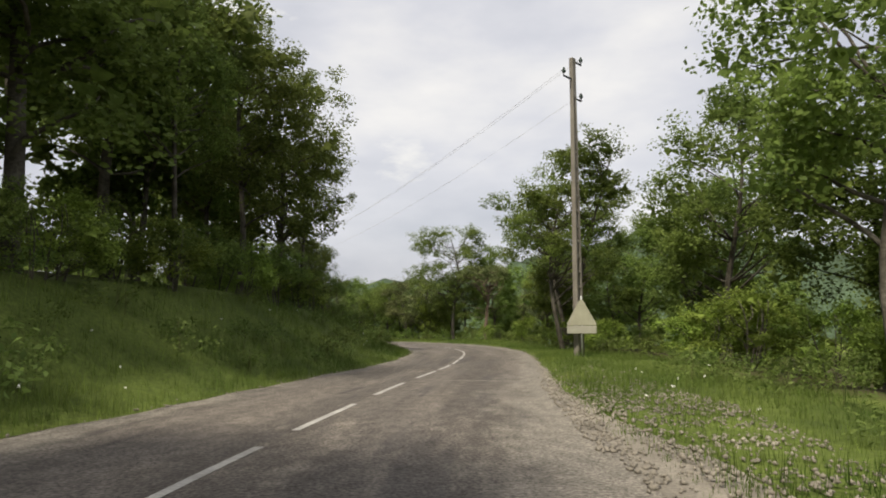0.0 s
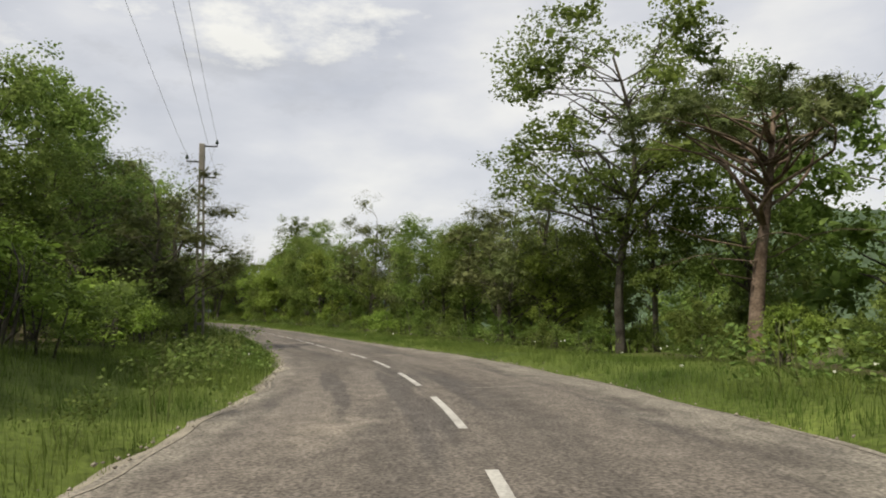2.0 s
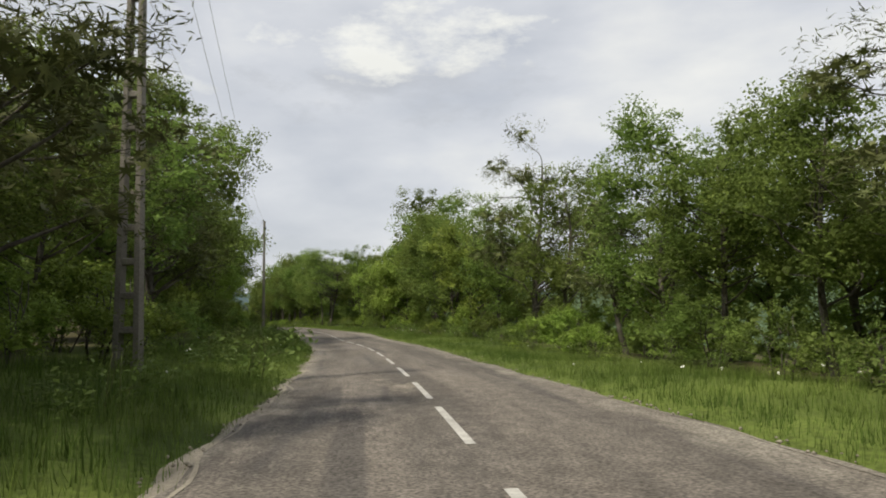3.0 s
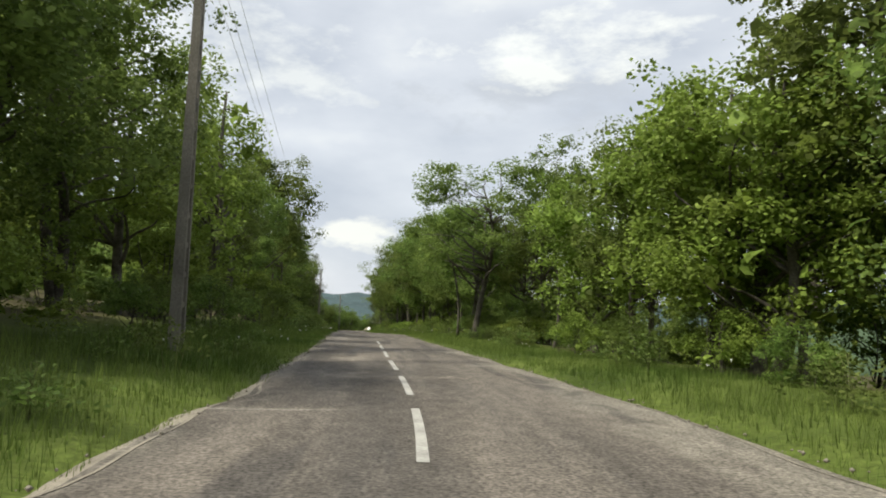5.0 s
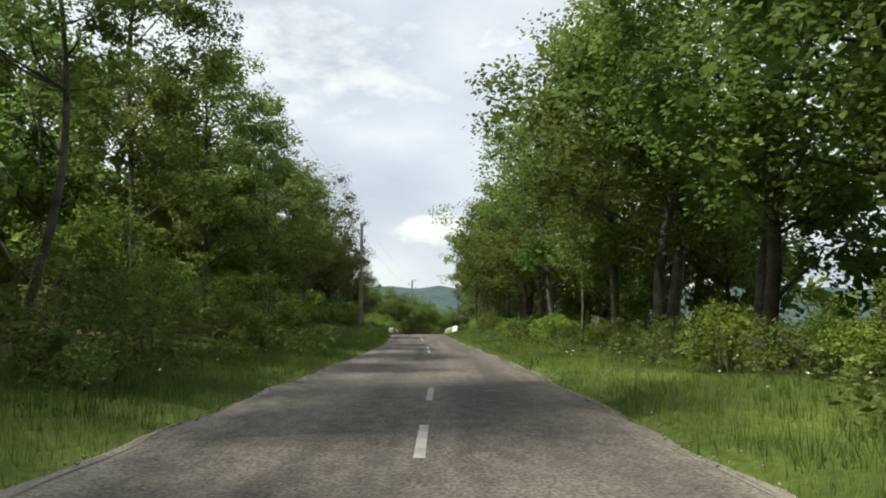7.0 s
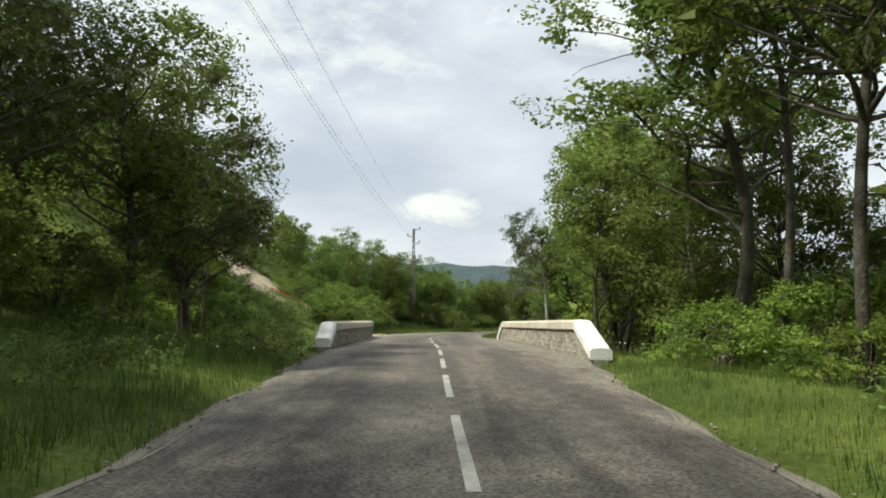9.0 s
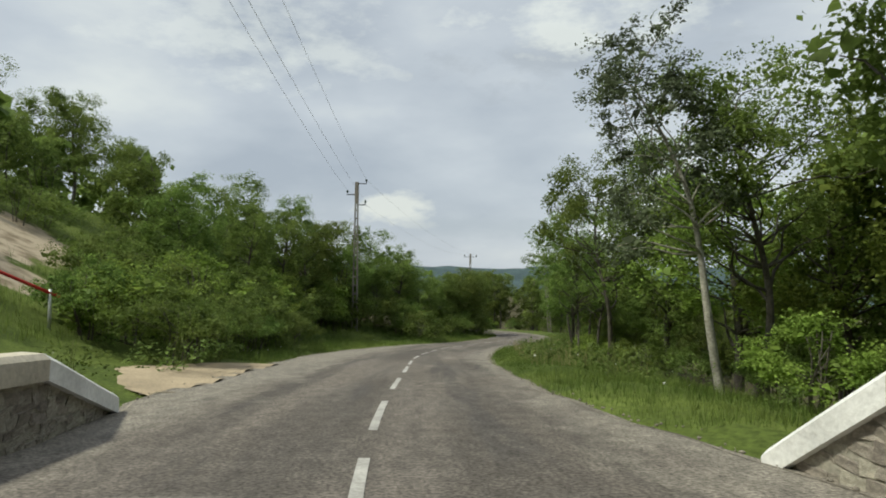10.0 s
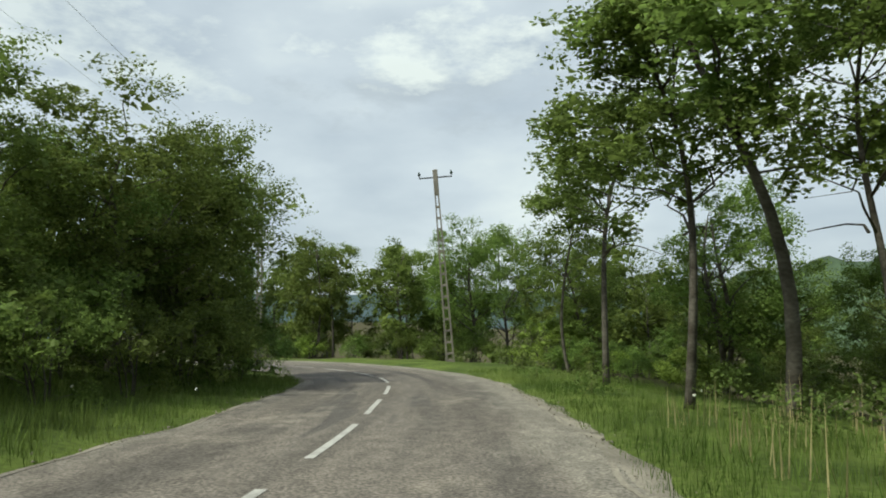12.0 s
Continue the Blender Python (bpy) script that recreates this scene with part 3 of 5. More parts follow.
def make_tree(name, seed, height, crown_at, crown_r, crown_h, clumps, per_clump, leaf, mat, bark, label, category="tree", trunk_r=0.16, lean=0.05, stems=1, slim=0.6, clump_r=(0.085, 0.13), squash=0.8, droop=0.0, flat=0.75, dead=0, low=-0.9, sprays=32, spray_size=0.44, lobes=5, notch=0.62, sides=5, stout=0.45, bare_every=1, crook=0.17, twigs=0):
    rng = np.random.default_rng(seed)
    rnd = random.Random(seed)
    top = new(name)
    wood, branches = [], []
    ends = []
    cz = crown_at * height
    for k in range(clumps):
        while True:
            v = rng.normal(size=3)
            v /= np.linalg.norm(v)
            if v[2] > low:
                break
        q = rng.uniform(0.3, 1.0) ** 0.6
        ends.append(Vector((v[0] * crown_r * q, v[1] * crown_r * q, cz + v[2] * crown_h * q)))
    for st in range(stems):
        off = Vector((rnd.uniform(-1, 1), rnd.uniform(-1, 1), 0)) * (0.0 if stems == 1 else 0.12 * crown_r)
        head = Vector((rnd.uniform(-1, 1) * lean * height, rnd.uniform(-1, 1) * lean * height, cz + crown_h * 0.55))
        if stems > 1:
            head += off * 3
        trunk = limb(rnd, off - Vector((0, 0, 0.4)), head, trunk_r, trunk_r * 0.22, 0.06, 14 if trunk_r > 0.06 else 7)
        trunk[0] = (trunk[0][0], trunk_r * 1.5)
        wood.append(trunk)
        for e in ends[st::stems * bare_every]:
            sink = rnd.uniform(0.35, 1.05)
            near = min(trunk[len(trunk) // 5:], key=lambda p: abs(p[0].z - (e.z - (e - p[0]).xy.length * sink)))
            branches.append(limb(rnd, near[0], e, max(near[1] * stout, min(0.02, trunk_r * 0.4)), min(0.012, trunk_r * 0.2), crook, 7 if trunk_r > 0.1 else 4))
    for k in range(dead):
        z = rnd.uniform(0.25, 0.7) * height
        a = rnd.uniform(0, 6.28)
        e = Vector((math.cos(a), math.sin(a), rnd.uniform(-0.1, 0.3))) * crown_r * rnd.uniform(0.5, 0.9) + Vector((0, 0, z))
        branches.append(limb(rnd, (0, 0, z), e, 0.03, 0.006, 0.35, 6))
    part("trunk", mesh_of("trunk", *tubes(wood, sides), bark, True), top)
    tagged(part("bough", mesh_of("bough", *tubes(branches, sides), bark, True), top), kind="stuff")
    if per_clump:
        radii = rng.uniform(*clump_r, len(ends)) * height
        part("crown", leaves_mesh("crown", ends, radii, per_clump, leaf, mat, rng, slim, flat, droop, squash, sprays, spray_size, lobes, notch, twigs), top)
    return tagged(top, label, category)


TREES = {}


def kind_of(key, *variants):
    TREES[key] = variants


LEAFY = dict(lobes=3, slim=0.7, twigs=9)
OAK = dict(clump_r=(0.08, 0.14), squash=0.85, sprays=16, spray_size=0.30, **LEAFY)
kind_of("oak",
        make_tree("oak_tree", 1, 12, 0.55, 3.0, 4.5, 32, 640, 0.125, M["oak_leaf"], M["bark"], "broad green oak with dense leafy crown beside the road", **OAK),
        make_tree("oak_tree", 2, 12, 0.55, 2.8, 4.9, 32, 640, 0.125, M["oak_leaf"], M["bark"], "green oak with uneven crown and grey trunk", lean=0.08, **OAK),
        make_tree("oak_tree", 3, 12, 0.57, 3.2, 4.2, 30, 640, 0.125, M["oak_leaf"], M["bark"], "spreading green oak with branches showing between the leaves", **OAK),
        make_tree("oak_tree", 33, 12, 0.53, 2.8, 4.7, 34, 600, 0.125, M["oak_leaf"], M["bark"], "green oak leafed almost down to the ground", stems=2, **OAK))
OPEN = dict(clump_r=(0.055, 0.10), squash=0.65, sprays=8, spray_size=0.26, stout=0.55, crook=0.2, dead=3, low=-0.85, **LEAFY)
kind_of("open",
        make_tree("old_oak", 31, 12, 0.68, 3.8, 3.6, 44, 400, 0.115, M["oak_leaf"], M["bark"], "old oak with crooked dark limbs and a high open crown", trunk_r=0.15, lean=0.09, **OPEN),
        make_tree("old_oak", 32, 12, 0.67, 3.5, 3.8, 44, 400, 0.115, M["oak_leaf"], M["bark"], "forked oak with bare lower trunk and open boughs", trunk_r=0.14, lean=0.12, **OPEN))
MAPLE = dict(clump_r=(0.09, 0.15), squash=0.62, sprays=12, spray_size=0.27, **LEAFY)
kind_of("light",
        make_tree("maple_tree", 4, 9, 0.54, 2.6, 3.7, 26, 560, 0.115, M["light_leaf"], M["bark"], "bright yellow-green maple with sunlit leaves", **MAPLE),
        make_tree("maple_tree", 5, 9, 0.54, 2.3, 3.8, 24, 560, 0.115, M["light_leaf"], M["bark"], "young light green maple with loose crown", lean=0.08, **MAPLE))
ASH = dict(clump_r=(0.06, 0.10), sprays=16, spray_size=0.30, squash=0.72, **LEAFY)
kind_of("tall",
        make_tree("ash_tree", 6, 15, 0.62, 2.7, 5.4, 32, 620, 0.13, M["oak_leaf"], M["bark"], "tall slender ash with a high green crown", dead=3, trunk_r=0.15, **ASH),
        make_tree("ash_tree", 7, 15, 0.60, 2.9, 5.6, 32, 620, 0.13, M["oak_leaf"], M["bark"], "tall dark green tree of the roadside wood", dead=3, trunk_r=0.16, lean=0.07, **ASH),
        make_tree("ash_tree", 8, 15, 0.68, 3.1, 4.4, 28, 600, 0.13, M["oak_leaf"], M["bark"], "tall tree with bare lower trunk and open crown", lean=0.10, dead=5, trunk_r=0.14, **ASH))
FAR = dict(sprays=22, spray_size=0.44, sides=3, bare_every=2, clump_r=(0.09, 0.14), lobes=3, slim=0.72, twigs=7)
kind_of("far",
        make_tree("wood_tree", 20, 12, 0.55, 3.2, 5.0, 26, 230, 0.17, M["oak_leaf"], M["bark"], "dark green tree deep in the roadside wood", **FAR),
        make_tree("wood_tree", 21, 12, 0.55, 2.9, 5.2, 26, 230, 0.17, M["oak_leaf"], M["bark"], "green tree behind the first row of the wood", lean=0.08, **FAR))
NEEDLES = dict(slim=0.16, lobes=7, notch=0.24, spray_size=0.34, sprays=34)
kind_of("pine",
        make_tree("pine_tree", 91, 10, 0.57, 2.6, 3.5, 38, 260, 0.16, M["needle"], M["bark"], "dark olive pine with dense needle tufts", clump_r=(0.09, 0.15), squash=0.6, dead=4, twigs=6, **NEEDLES),
        make_tree("pine_tree", 10, 10, 0.54, 2.6, 4.2, 32, 300, 0.16, M["needle"], M["bark"], "dark bushy pine on the road verge", clump_r=(0.09, 0.15), squash=0.6, dead=3, twigs=6, **NEEDLES))
kind_of("umbrella",
        make_tree("umbrella_pine", 11, 10, 0.80, 3.3, 1.5, 40, 300, 0.16, M["needle"], M["red_bark"], "leaning pine with flat dark crown and bare reddish trunk", clump_r=(0.07, 0.11), squash=0.45, dead=10, lean=0.09, trunk_r=0.24, low=-0.4, stout=0.55, twigs=6, **NEEDLES))
kind_of("silver",
        make_tree("poplar_tree", 12, 11, 0.62, 2.2, 4.0, 30, 420, 0.095, M["silver_leaf"], M["pale_bark"], "silvery grey-green poplar with pale trunk", clump_r=(0.055, 0.10), trunk_r=0.13, lean=0.07, sprays=10, spray_size=0.24, lobes=3, twigs=8))
kind_of("thin",
        make_tree("young_ash", 13, 11, 0.70, 1.9, 3.1, 26, 400, 0.11, M["oak_leaf"], M["bark"], "thin young tree with bare trunk and small crown", clump_r=(0.065, 0.11), squash=0.65, trunk_r=0.09, lean=0.07, dead=1, sprays=10, spray_size=0.26, **LEAFY),
        make_tree("young_ash", 14, 11, 0.68, 1.7, 3.3, 24, 380, 0.11, M["oak_leaf"], M["bark"], "slender leaning sapling with sparse green leaves", clump_r=(0.06, 0.09), squash=0.65, trunk_r=0.085, lean=0.12, dead=1, sprays=10, spray_size=0.26, **LEAFY))
BUSHY = dict(bare_every=2, trunk_r=0.045, stems=4, clump_r=(0.15, 0.25), sides=3, sprays=14, spray_size=0.24, squash=0.72, **LEAFY)
kind_of("bush",
        make_tree("hazel_bush", 15, 4, 0.46, 1.9, 1.8, 20, 300, 0.085, M["oak_leaf"], M["bark"], "dense green hazel bush", "bush", **BUSHY),
        make_tree("hazel_bush", 16, 4, 0.45, 2.1, 1.6, 20, 300, 0.085, M["oak_leaf"], M["bark"], "wide green roadside bush", "bush", **BUSHY))
kind_of("light_bush",
        make_tree("dogwood_bush", 17, 3.5, 0.46, 1.8, 1.5, 20, 300, 0.085, M["light_leaf"], M["bark"], "bright light green dogwood bush", "bush", **BUSHY),
        make_tree("dogwood_bush", 18, 3.5, 0.46, 1.6, 1.6, 20, 300, 0.085, M["light_leaf"], M["bark"], "sunlit yellow-green bush on the verge", "bush", **BUSHY))
kind_of("shrub",
        make_tree("hornbeam_shrub", 51, 5, 0.47, 1.9, 2.3, 22, 260, 0.105, M["oak_leaf"], M["bark"], "tall dark green shrub under the wood", "shrub", **BUSHY),
        make_tree("hornbeam_shrub", 52, 5, 0.46, 2.1, 2.2, 22, 260, 0.105, M["oak_leaf"], M["bark"], "leafy undergrowth shrub between the trunks", "shrub", **BUSHY))
WEEDY = dict(bare_every=3, trunk_r=0.012, stems=3, clump_r=(0.16, 0.28), sides=3, sprays=0, slim=0.5)
kind_of("weed",
        make_tree("weed_clump", 41, 0.9, 0.42, 0.42, 0.36, 7, 46, 0.06, M["weed_leaf"], M["stalk"], "leafy green weeds standing in the grass", "weeds", **WEEDY),
        make_tree("weed_clump", 42, 0.9, 0.45, 0.5, 0.3, 7, 46, 0.06, M["weed_leaf"], M["stalk"], "low spreading weeds on the verge", "weeds", **WEEDY))
kind_of("bare",
        make_tree("dead_tree", 19, 10, 0.62, 1.7, 4.0, 26, 0, 0.2, M["bark"], M["bark"], "leafless dead tree with thin grey twigs", trunk_r=0.08))
BASE_H = {"shrub": 5, "weed": 0.9, "oak": 12, "open": 12, "far": 12, "light": 9, "tall": 15, "pine": 9, "umbrella": 10, "silver": 11, "thin": 11, "bush": 4, "light_bush": 3.5, "bare": 10}
used = set()
GROUPS = {"weed": "verge weeds", "bush": "roadside bushes", "light_bush": "roadside bushes", "shrub": "undergrowth shrubs"}


def plant(kind, s, d, height, wide=1.0, variant=None, turn=None, tip=(0, 0)):
    p = on_road(s, d)
    own = random.Random(f"{kind} {s:.2f} {d:.2f}")
    k = own.randrange(len(TREES[kind])) if variant is None else variant
    ob = TREES[kind][k]
    f = height / BASE_H[kind]
    a = own.uniform(0, 360) if turn is None else turn
    m = pose(p.x, p.y, gz(p.x, p.y) - 0.05, tip[0], tip[1], a) @ Matrix.Diagonal((f * wide, f * wide, f, 1))
    if (kind, k) in used:
        copy_thing(ob, m)
    else:
        used.add((kind, k))
        ob.matrix_basis = m
        ob["group"] = GROUPS.get(kind, "roadside trees")


def rows(kind, *spots):
    for s, d, h, *w in spots:
        plant(kind, s, d, h, *(w or [1.0]))


def wood(s0, s1, d0, d1, n, kinds, h0, h1, seed):
    r = random.Random(seed)
    for i in range(n):
        s = s0 + (s1 - s0) * (i + r.random()) / n
        plant(r.choice(kinds), s, r.uniform(d0, d1), r.uniform(h0, h1), r.uniform(0.9, 1.2))

# left bank: tall wood, then lower growth, tall wood again
def mixed(seed, kinds, *spots, back=0.0):
    r = random.Random(seed)
    for s, d, h in spots:
        plant(r.choice(kinds), s, d - back, h, r.uniform(0.95, 1.2))


# unseen trees behind the start, added to cast shade on the first metres
mixed(27, ["tall", "oak"], (-36, -9, 13), (-30, -9.5, 14), (-24, -9, 14), (-18, -8.6, 14), (-11, -8.6, 14), (-34, 10, 12), (-25, 10.5, 12), (-16, 9, 12), (-11, 6.4, 13), (-7, -6.2, 13), (-12, -5.8, 13), (-2.5, -5.4, 13.5))
mixed(1, ["tall", "oak"], (-4, -9, 14), (2, -9.5, 14), (8, -9, 14), (14, -9.5, 15), (20, -9, 14), (26, -9.2, 14), (31.5, -9, 13.6), (37.5, -9.2, 13.5))
mixed(2, ["oak", "pine", "oak"], (44, -9, 6.8), (48, -9, 6.4), (52, -9, 6.5), (57, -8.5, 6.2), (62, -9, 6.4), (66, -9, 8.0), (70, -8.5, 9.3), (75, -9, 9), (79, -9.4, 8), (82.5, -9.4, 7.5), (86.5, -9, 8), (91, -9, 9.5), (96, -8.5, 10.5), back=0.6)
plant("pine", 71.5, -7.0, 5.8, 1.1)
plant("pine", 74.2, -5.8, 6.2, 1.15, 1)
mixed(3, ["oak", "oak", "light"], (101, -9, 12.3), (108, -8.5, 12.6), (113, -8, 9), (118, -8.5, 10.5), (123, -8.5, 11), (128, -8.5, 11), (133.5, -8.5, 11.3), (139, -9, 11.5), (146, -8.5, 12.5), back=0.7)
mixed(4, ["tall", "oak", "tall"], (152, -8.5, 12), (157, -9, 13.3), (162, -9, 12), (167, -8.5, 13.4), (172, -9, 14.5), (180, -8.5, 14.3), (186, -9, 16.2), (193, -8.5, 14), (198, -8, 11.5), (205, -8, 11), (210, -8, 10.5), (215.5, -8.5, 11.5), (221, -9, 9), back=0.7)
rows("pine", (226, -8.6, 10.5, 0.85), (223, -8.0, 11.0, 0.8))
rows("oak", (233, -10, 9), (236.5, -8.2, 8.6, 1.05), (241.5, -8.4, 9.6, 1.0))
plant("bare", 246, -9.4, 8.0, 1.1)
rows("pine", (239.2, -7.4, 6.5, 1.1), (231.5, -8.2, 7.2, 0.9))
wood(222, 236, -8.4, -7.2, 7, ["bush", "light_bush"], 2.0, 3.2, 30)
wood(-6, 42, -16, -12, 12, ["far"], 12, 15, 22)
rows("light_bush", (9, -7.2, 2.6), (13, -7.4, 3.0), (17, -7.2, 3.0), (22, -7.4, 2.8), (28, -7.2, 2.6))
wood(0, 42, -8.5, -6.8, 12, ["bush"], 2.6, 4.0, 24)
wood(42, 100, -15, -11.5, 12, ["far"], 6, 8, 25)
wood(100, 236, -15, -12, 19, ["far"], 10, 13, 27)
wood(120, 236, -22, -16, 8, ["far"], 10, 12, 28)
wood(42, 118, -7.4, -6.2, 22, ["bush", "bush", "light_bush"], 2.2, 3.6, 29)
wood(42, 118, -10.5, -8, 20, ["bush"], 2, 3.4, 51)
wood(118, 206, -7.2, -5.6, 30, ["bush", "bush", "light_bush"], 2.4, 4.2, 31)
wood(206, 240, -8.5, -7, 8, ["bush"], 2, 3, 32)
# the hillside beyond the bridge
mixed(5, ["oak"], (253, -14.5, 6.4), (281, -16, 7.4), (287, -14.5, 7.8), (292, -13, 8.2), (296, -12.5, 7.4), (300, -10.5, 8), (305, -10, 7.6))
mixed(6, ["oak"], (279, -12.5, 6.2), (283, -11, 6.4), (287.5, -11, 6.7), (291, -11, 7), (294.5, -10, 6.1), (299, -9.5, 5.0), (303, -8.8, 6.6), (307, -8.4, 5.6), (310.5, -8.2, 5.2), (318, -7.2, 5.6), (322, -7, 6.2))
r36 = random.Random(36)
for i in range(24):
    s = 264.6 + i * 1.55
    plant("bush", s, -max(half_l(s) + r36.uniform(1.9, 2.6), r36.uniform(8.8, 9.3) if 279 < s < 297 else 0), r36.uniform(2.6, 3.6), r36.uniform(1.0, 1.25))
    plant(r36.choice(["bush", "bush", "light_bush"]), s + 0.8, -max(half_l(s) + r36.uniform(4.0, 5.0), 10.2 if 279 < s < 297 else 0), r36.uniform(4.0, 5.2), r36.uniform(1.0, 1.2))
wood(300, 322, -10.5, -8.5, 9, ["bush"], 3.2, 4.6, 35)
mixed(21, ["oak"], (247.5, -11.5, 6), (251, -13.5, 6.5), (254, -17, 6.5), (262, -25, 8))
mixed(26, ["bush", "light_bush"], (249, -9.5, 2.6), (251.5, -11.5, 3.4), (254, -13, 3.2), (256, -15.5, 3.0), (252.5, -9.4, 1.8), (247, -8.6, 2.2), (249.5, -12, 3), (253.5, -10.6, 2.2), (255.5, -12.4, 2.4), (258.5, -14.8, 2.4))
wood(250, 262, -11.5, -6.5, 12, ["weed"], 0.8, 1.4, 34)
wood(244, 253, -14, -8.5, 10, ["bush", "bush", "light_bush"], 1.5, 3.0, 59)
wood(222, 236, -7.0, -4.6, 12, ["weed"], 0.6, 1.1, 33)
wood(240, 258, -9, -5.6, 12, ["weed"], 0.6, 1.1, 56)
wood(276, 302, -20, -13, 12, ["bush"], 2.6, 4.2, 32)
wood(296, 312, -7.4, -6.2, 8, ["bush", "light_bush"], 2.2, 3.6, 37)
mixed(20, ["oak"], (313.5, -7.6, 6.0), (317, -6.4, 6.6), (320.5, -5.8, 7.0), (323.5, -5.4, 7.2), (326.5, -5.6, 6.8))
rows("bush", (307, -5.2, 3.2, 1.2), (309.5, -5.2, 3.2, 1.2), (312, -4.9, 3.0, 1.1), (314.5, -4.7, 3.0, 1.1), (317, -4.5, 3.0, 1.1), (319.5, -4.4, 3.0, 1.1), (322, -4.3, 3.2, 1.1), (324.5, -4.4, 3.4, 1.1), (327, -4.6, 3.4, 1.1))
rows("bush", (312, -6.6, 3.8, 1.2), (315, -6.3, 4.2, 1.2), (318, -6.1, 4.4, 1.2), (321, -6.0, 4.6, 1.2), (324, -6.5, 4.6, 1.2), (317, -8.5, 5, 1.2), (321.5, -8.2, 5.4, 1.2))
wood(252, 325, -26, -18, 14, ["far", "bush"], 5, 7, 38)

mixed(19, ["oak", "far", "oak"], (287, -36, 9), (291, -34, 9), (294, -30, 8), (298, -28, 8), (289, -29, 8), (266, -22, 7.5), (302, -24, 8))
rows("bush", (270, -11.2, 4.2, 1.1), (273, -12.4, 4.2, 1.1), (276, -13.5, 4.6, 1.2), (279, -15, 4.8, 1.2))

# right verge
rows("light_bush", (23.5, 10.2, 4.2, 1.2), (25.5, 9.4, 3.2, 1.2), (27, 11.5, 4.3, 1.1), (20.5, 11.5, 3.6), (17, 12, 3.2), (13, 11.5, 3))
rows("oak", (25, 15.5, 13, 1.1))
plant("oak", 13.6, 10.2, 12.6, 1.05, 2, tip=(0, -4))
mixed(24, ["oak"], (38, 14.5, 11.5), (42, 13.8, 9.5), (46.5, 14.2, 8), (51, 14.5, 7.5), (147.5, 13.5, 6), (152, 12.6, 5.5), (157, 13, 5.5), (161.5, 12.6, 6.5))
mixed(7, ["oak"], (21, 16.5, 11.5), (30, 12.6, 12.5), (35, 14, 10))
plant("thin", 34.3, 6.3, 12.8, 1.3, 1)
plant("open", 35.9, 5.8, 10.8, 1.2, 0)
plant("open", 44.5, 9.2, 12.4, 1.25, 0)
plant("oak", 46.8, 9.8, 9, 1.0, 1)
plant("light", 49.2, 10.6, 7, 1.0)
plant("pine", 52.5, 12, 9, 1.1, 0)
plant("oak", 62.5, 13, 9.8, 1.0, 1)
rows("umbrella", (58.4, 9.2, 7.8, 1.25))
plant("open", 64.2, 9.2, 13.8, 1.08, 0, turn=192, tip=(0, 3))
plant("light", 69, 9.4, 5.8, 1.1)
plant("oak", 64.4, 10.8, 8, 1.0)
plant("oak", 67.2, 10.8, 6.8, 0.9, 1)
mixed(11, ["oak", "pine"], (70, 9.4, 6.8), (73, 9.4, 7.6), (86.5, 9.4, 8.4), (90, 9.6, 8.8), (95, 9.5, 9), (99, 9.5, 9.6))
mixed(23, ["oak", "light", "oak"], (74, 13.5, 7.2), (78, 13, 7.8), (82, 13.2, 8), (86, 12.6, 8))
rows("pine", (76, 9.8, 10.2, 1.2))
rows("oak", (80, 9.8, 6.8, 1.1), (83.5, 9.4, 7.0, 1.1))
mixed(12, ["oak", "oak", "light"], (104, 9.5, 9), (109, 9.5, 9.4), (114, 9.2, 9.2), (119, 9.2, 10.2), (129, 9.2, 10), (132.5, 9.4, 9.7), (136, 9.2, 9.5), (140, 9, 9.2))
rows("light", (128.5, 9, 8.0, 1.25))
plant("oak", 127, 11.4, 13.2, 1.1, 1)
plant("oak", 122.5, 10, 12.5, 1.0, 0)
mixed(13, ["oak", "thin", "oak"], (143.5, 8.2, 10), (165, 9, 8.8), (169, 8.8, 10), (174, 8.6, 11), (178, 8.8, 13), (182.5, 8.4, 14), (188, 7.8, 14), (193, 8, 13.5), (197.5, 7.6, 14))
plant("open", 149.2, 5.4, 11.2, 1.3, 0, turn=210)
plant("open", 147.5, 9.4, 9.5, 1.0, 1)
wood(147, 164, 8.2, 10.5, 9, ["bush"], 2.6, 4.2, 50)
plant("thin", 154.2, 5.2, 8.2, 0.9, 1)
plant("open", 156.2, 6.4, 11.8, 1.3, 1)
plant("open", 154.5, 9.2, 9.4, 1.2, 0)
plant("open", 151.5, 9.4, 9.2, 1.15, 1)
plant("thin", 161, 8.0, 9.5, 1.0, 0)
plant("open", 229.3, 6.0, 12.5, 1.0, 1)
plant("open", 236, 6.7, 13.5, 1.15, 0, turn=120)
plant("thin", 233, 6.6, 13, 1.2, 0)
mixed(14, ["oak", "tall", "oak"], (203, 8, 13.5), (208, 8, 13), (213, 7.8, 14), (218, 8, 13.4), (223, 7.6, 14), (248, 8.3, 15))
mixed(25, ["oak", "tall"], (227, 7.8, 13))
plant("open", 238.5, 9.0, 12, 1.0, 1)
wood(224, 236, 8.0, 9.8, 6, ["bush", "light_bush"], 3.2, 4.6, 62)
wood(212, 238, 5.5, 6.4, 13, ["shrub", "light_bush"], 1.5, 2.5, 63)
wood(238, 243, 6.4, 7.4, 3, ["shrub", "light_bush"], 1.5, 2.5, 64)
mixed(22, ["oak"], (236, 11.4, 5.5), (240.5, 12.2, 5.5), (244.5, 11.6, 6))
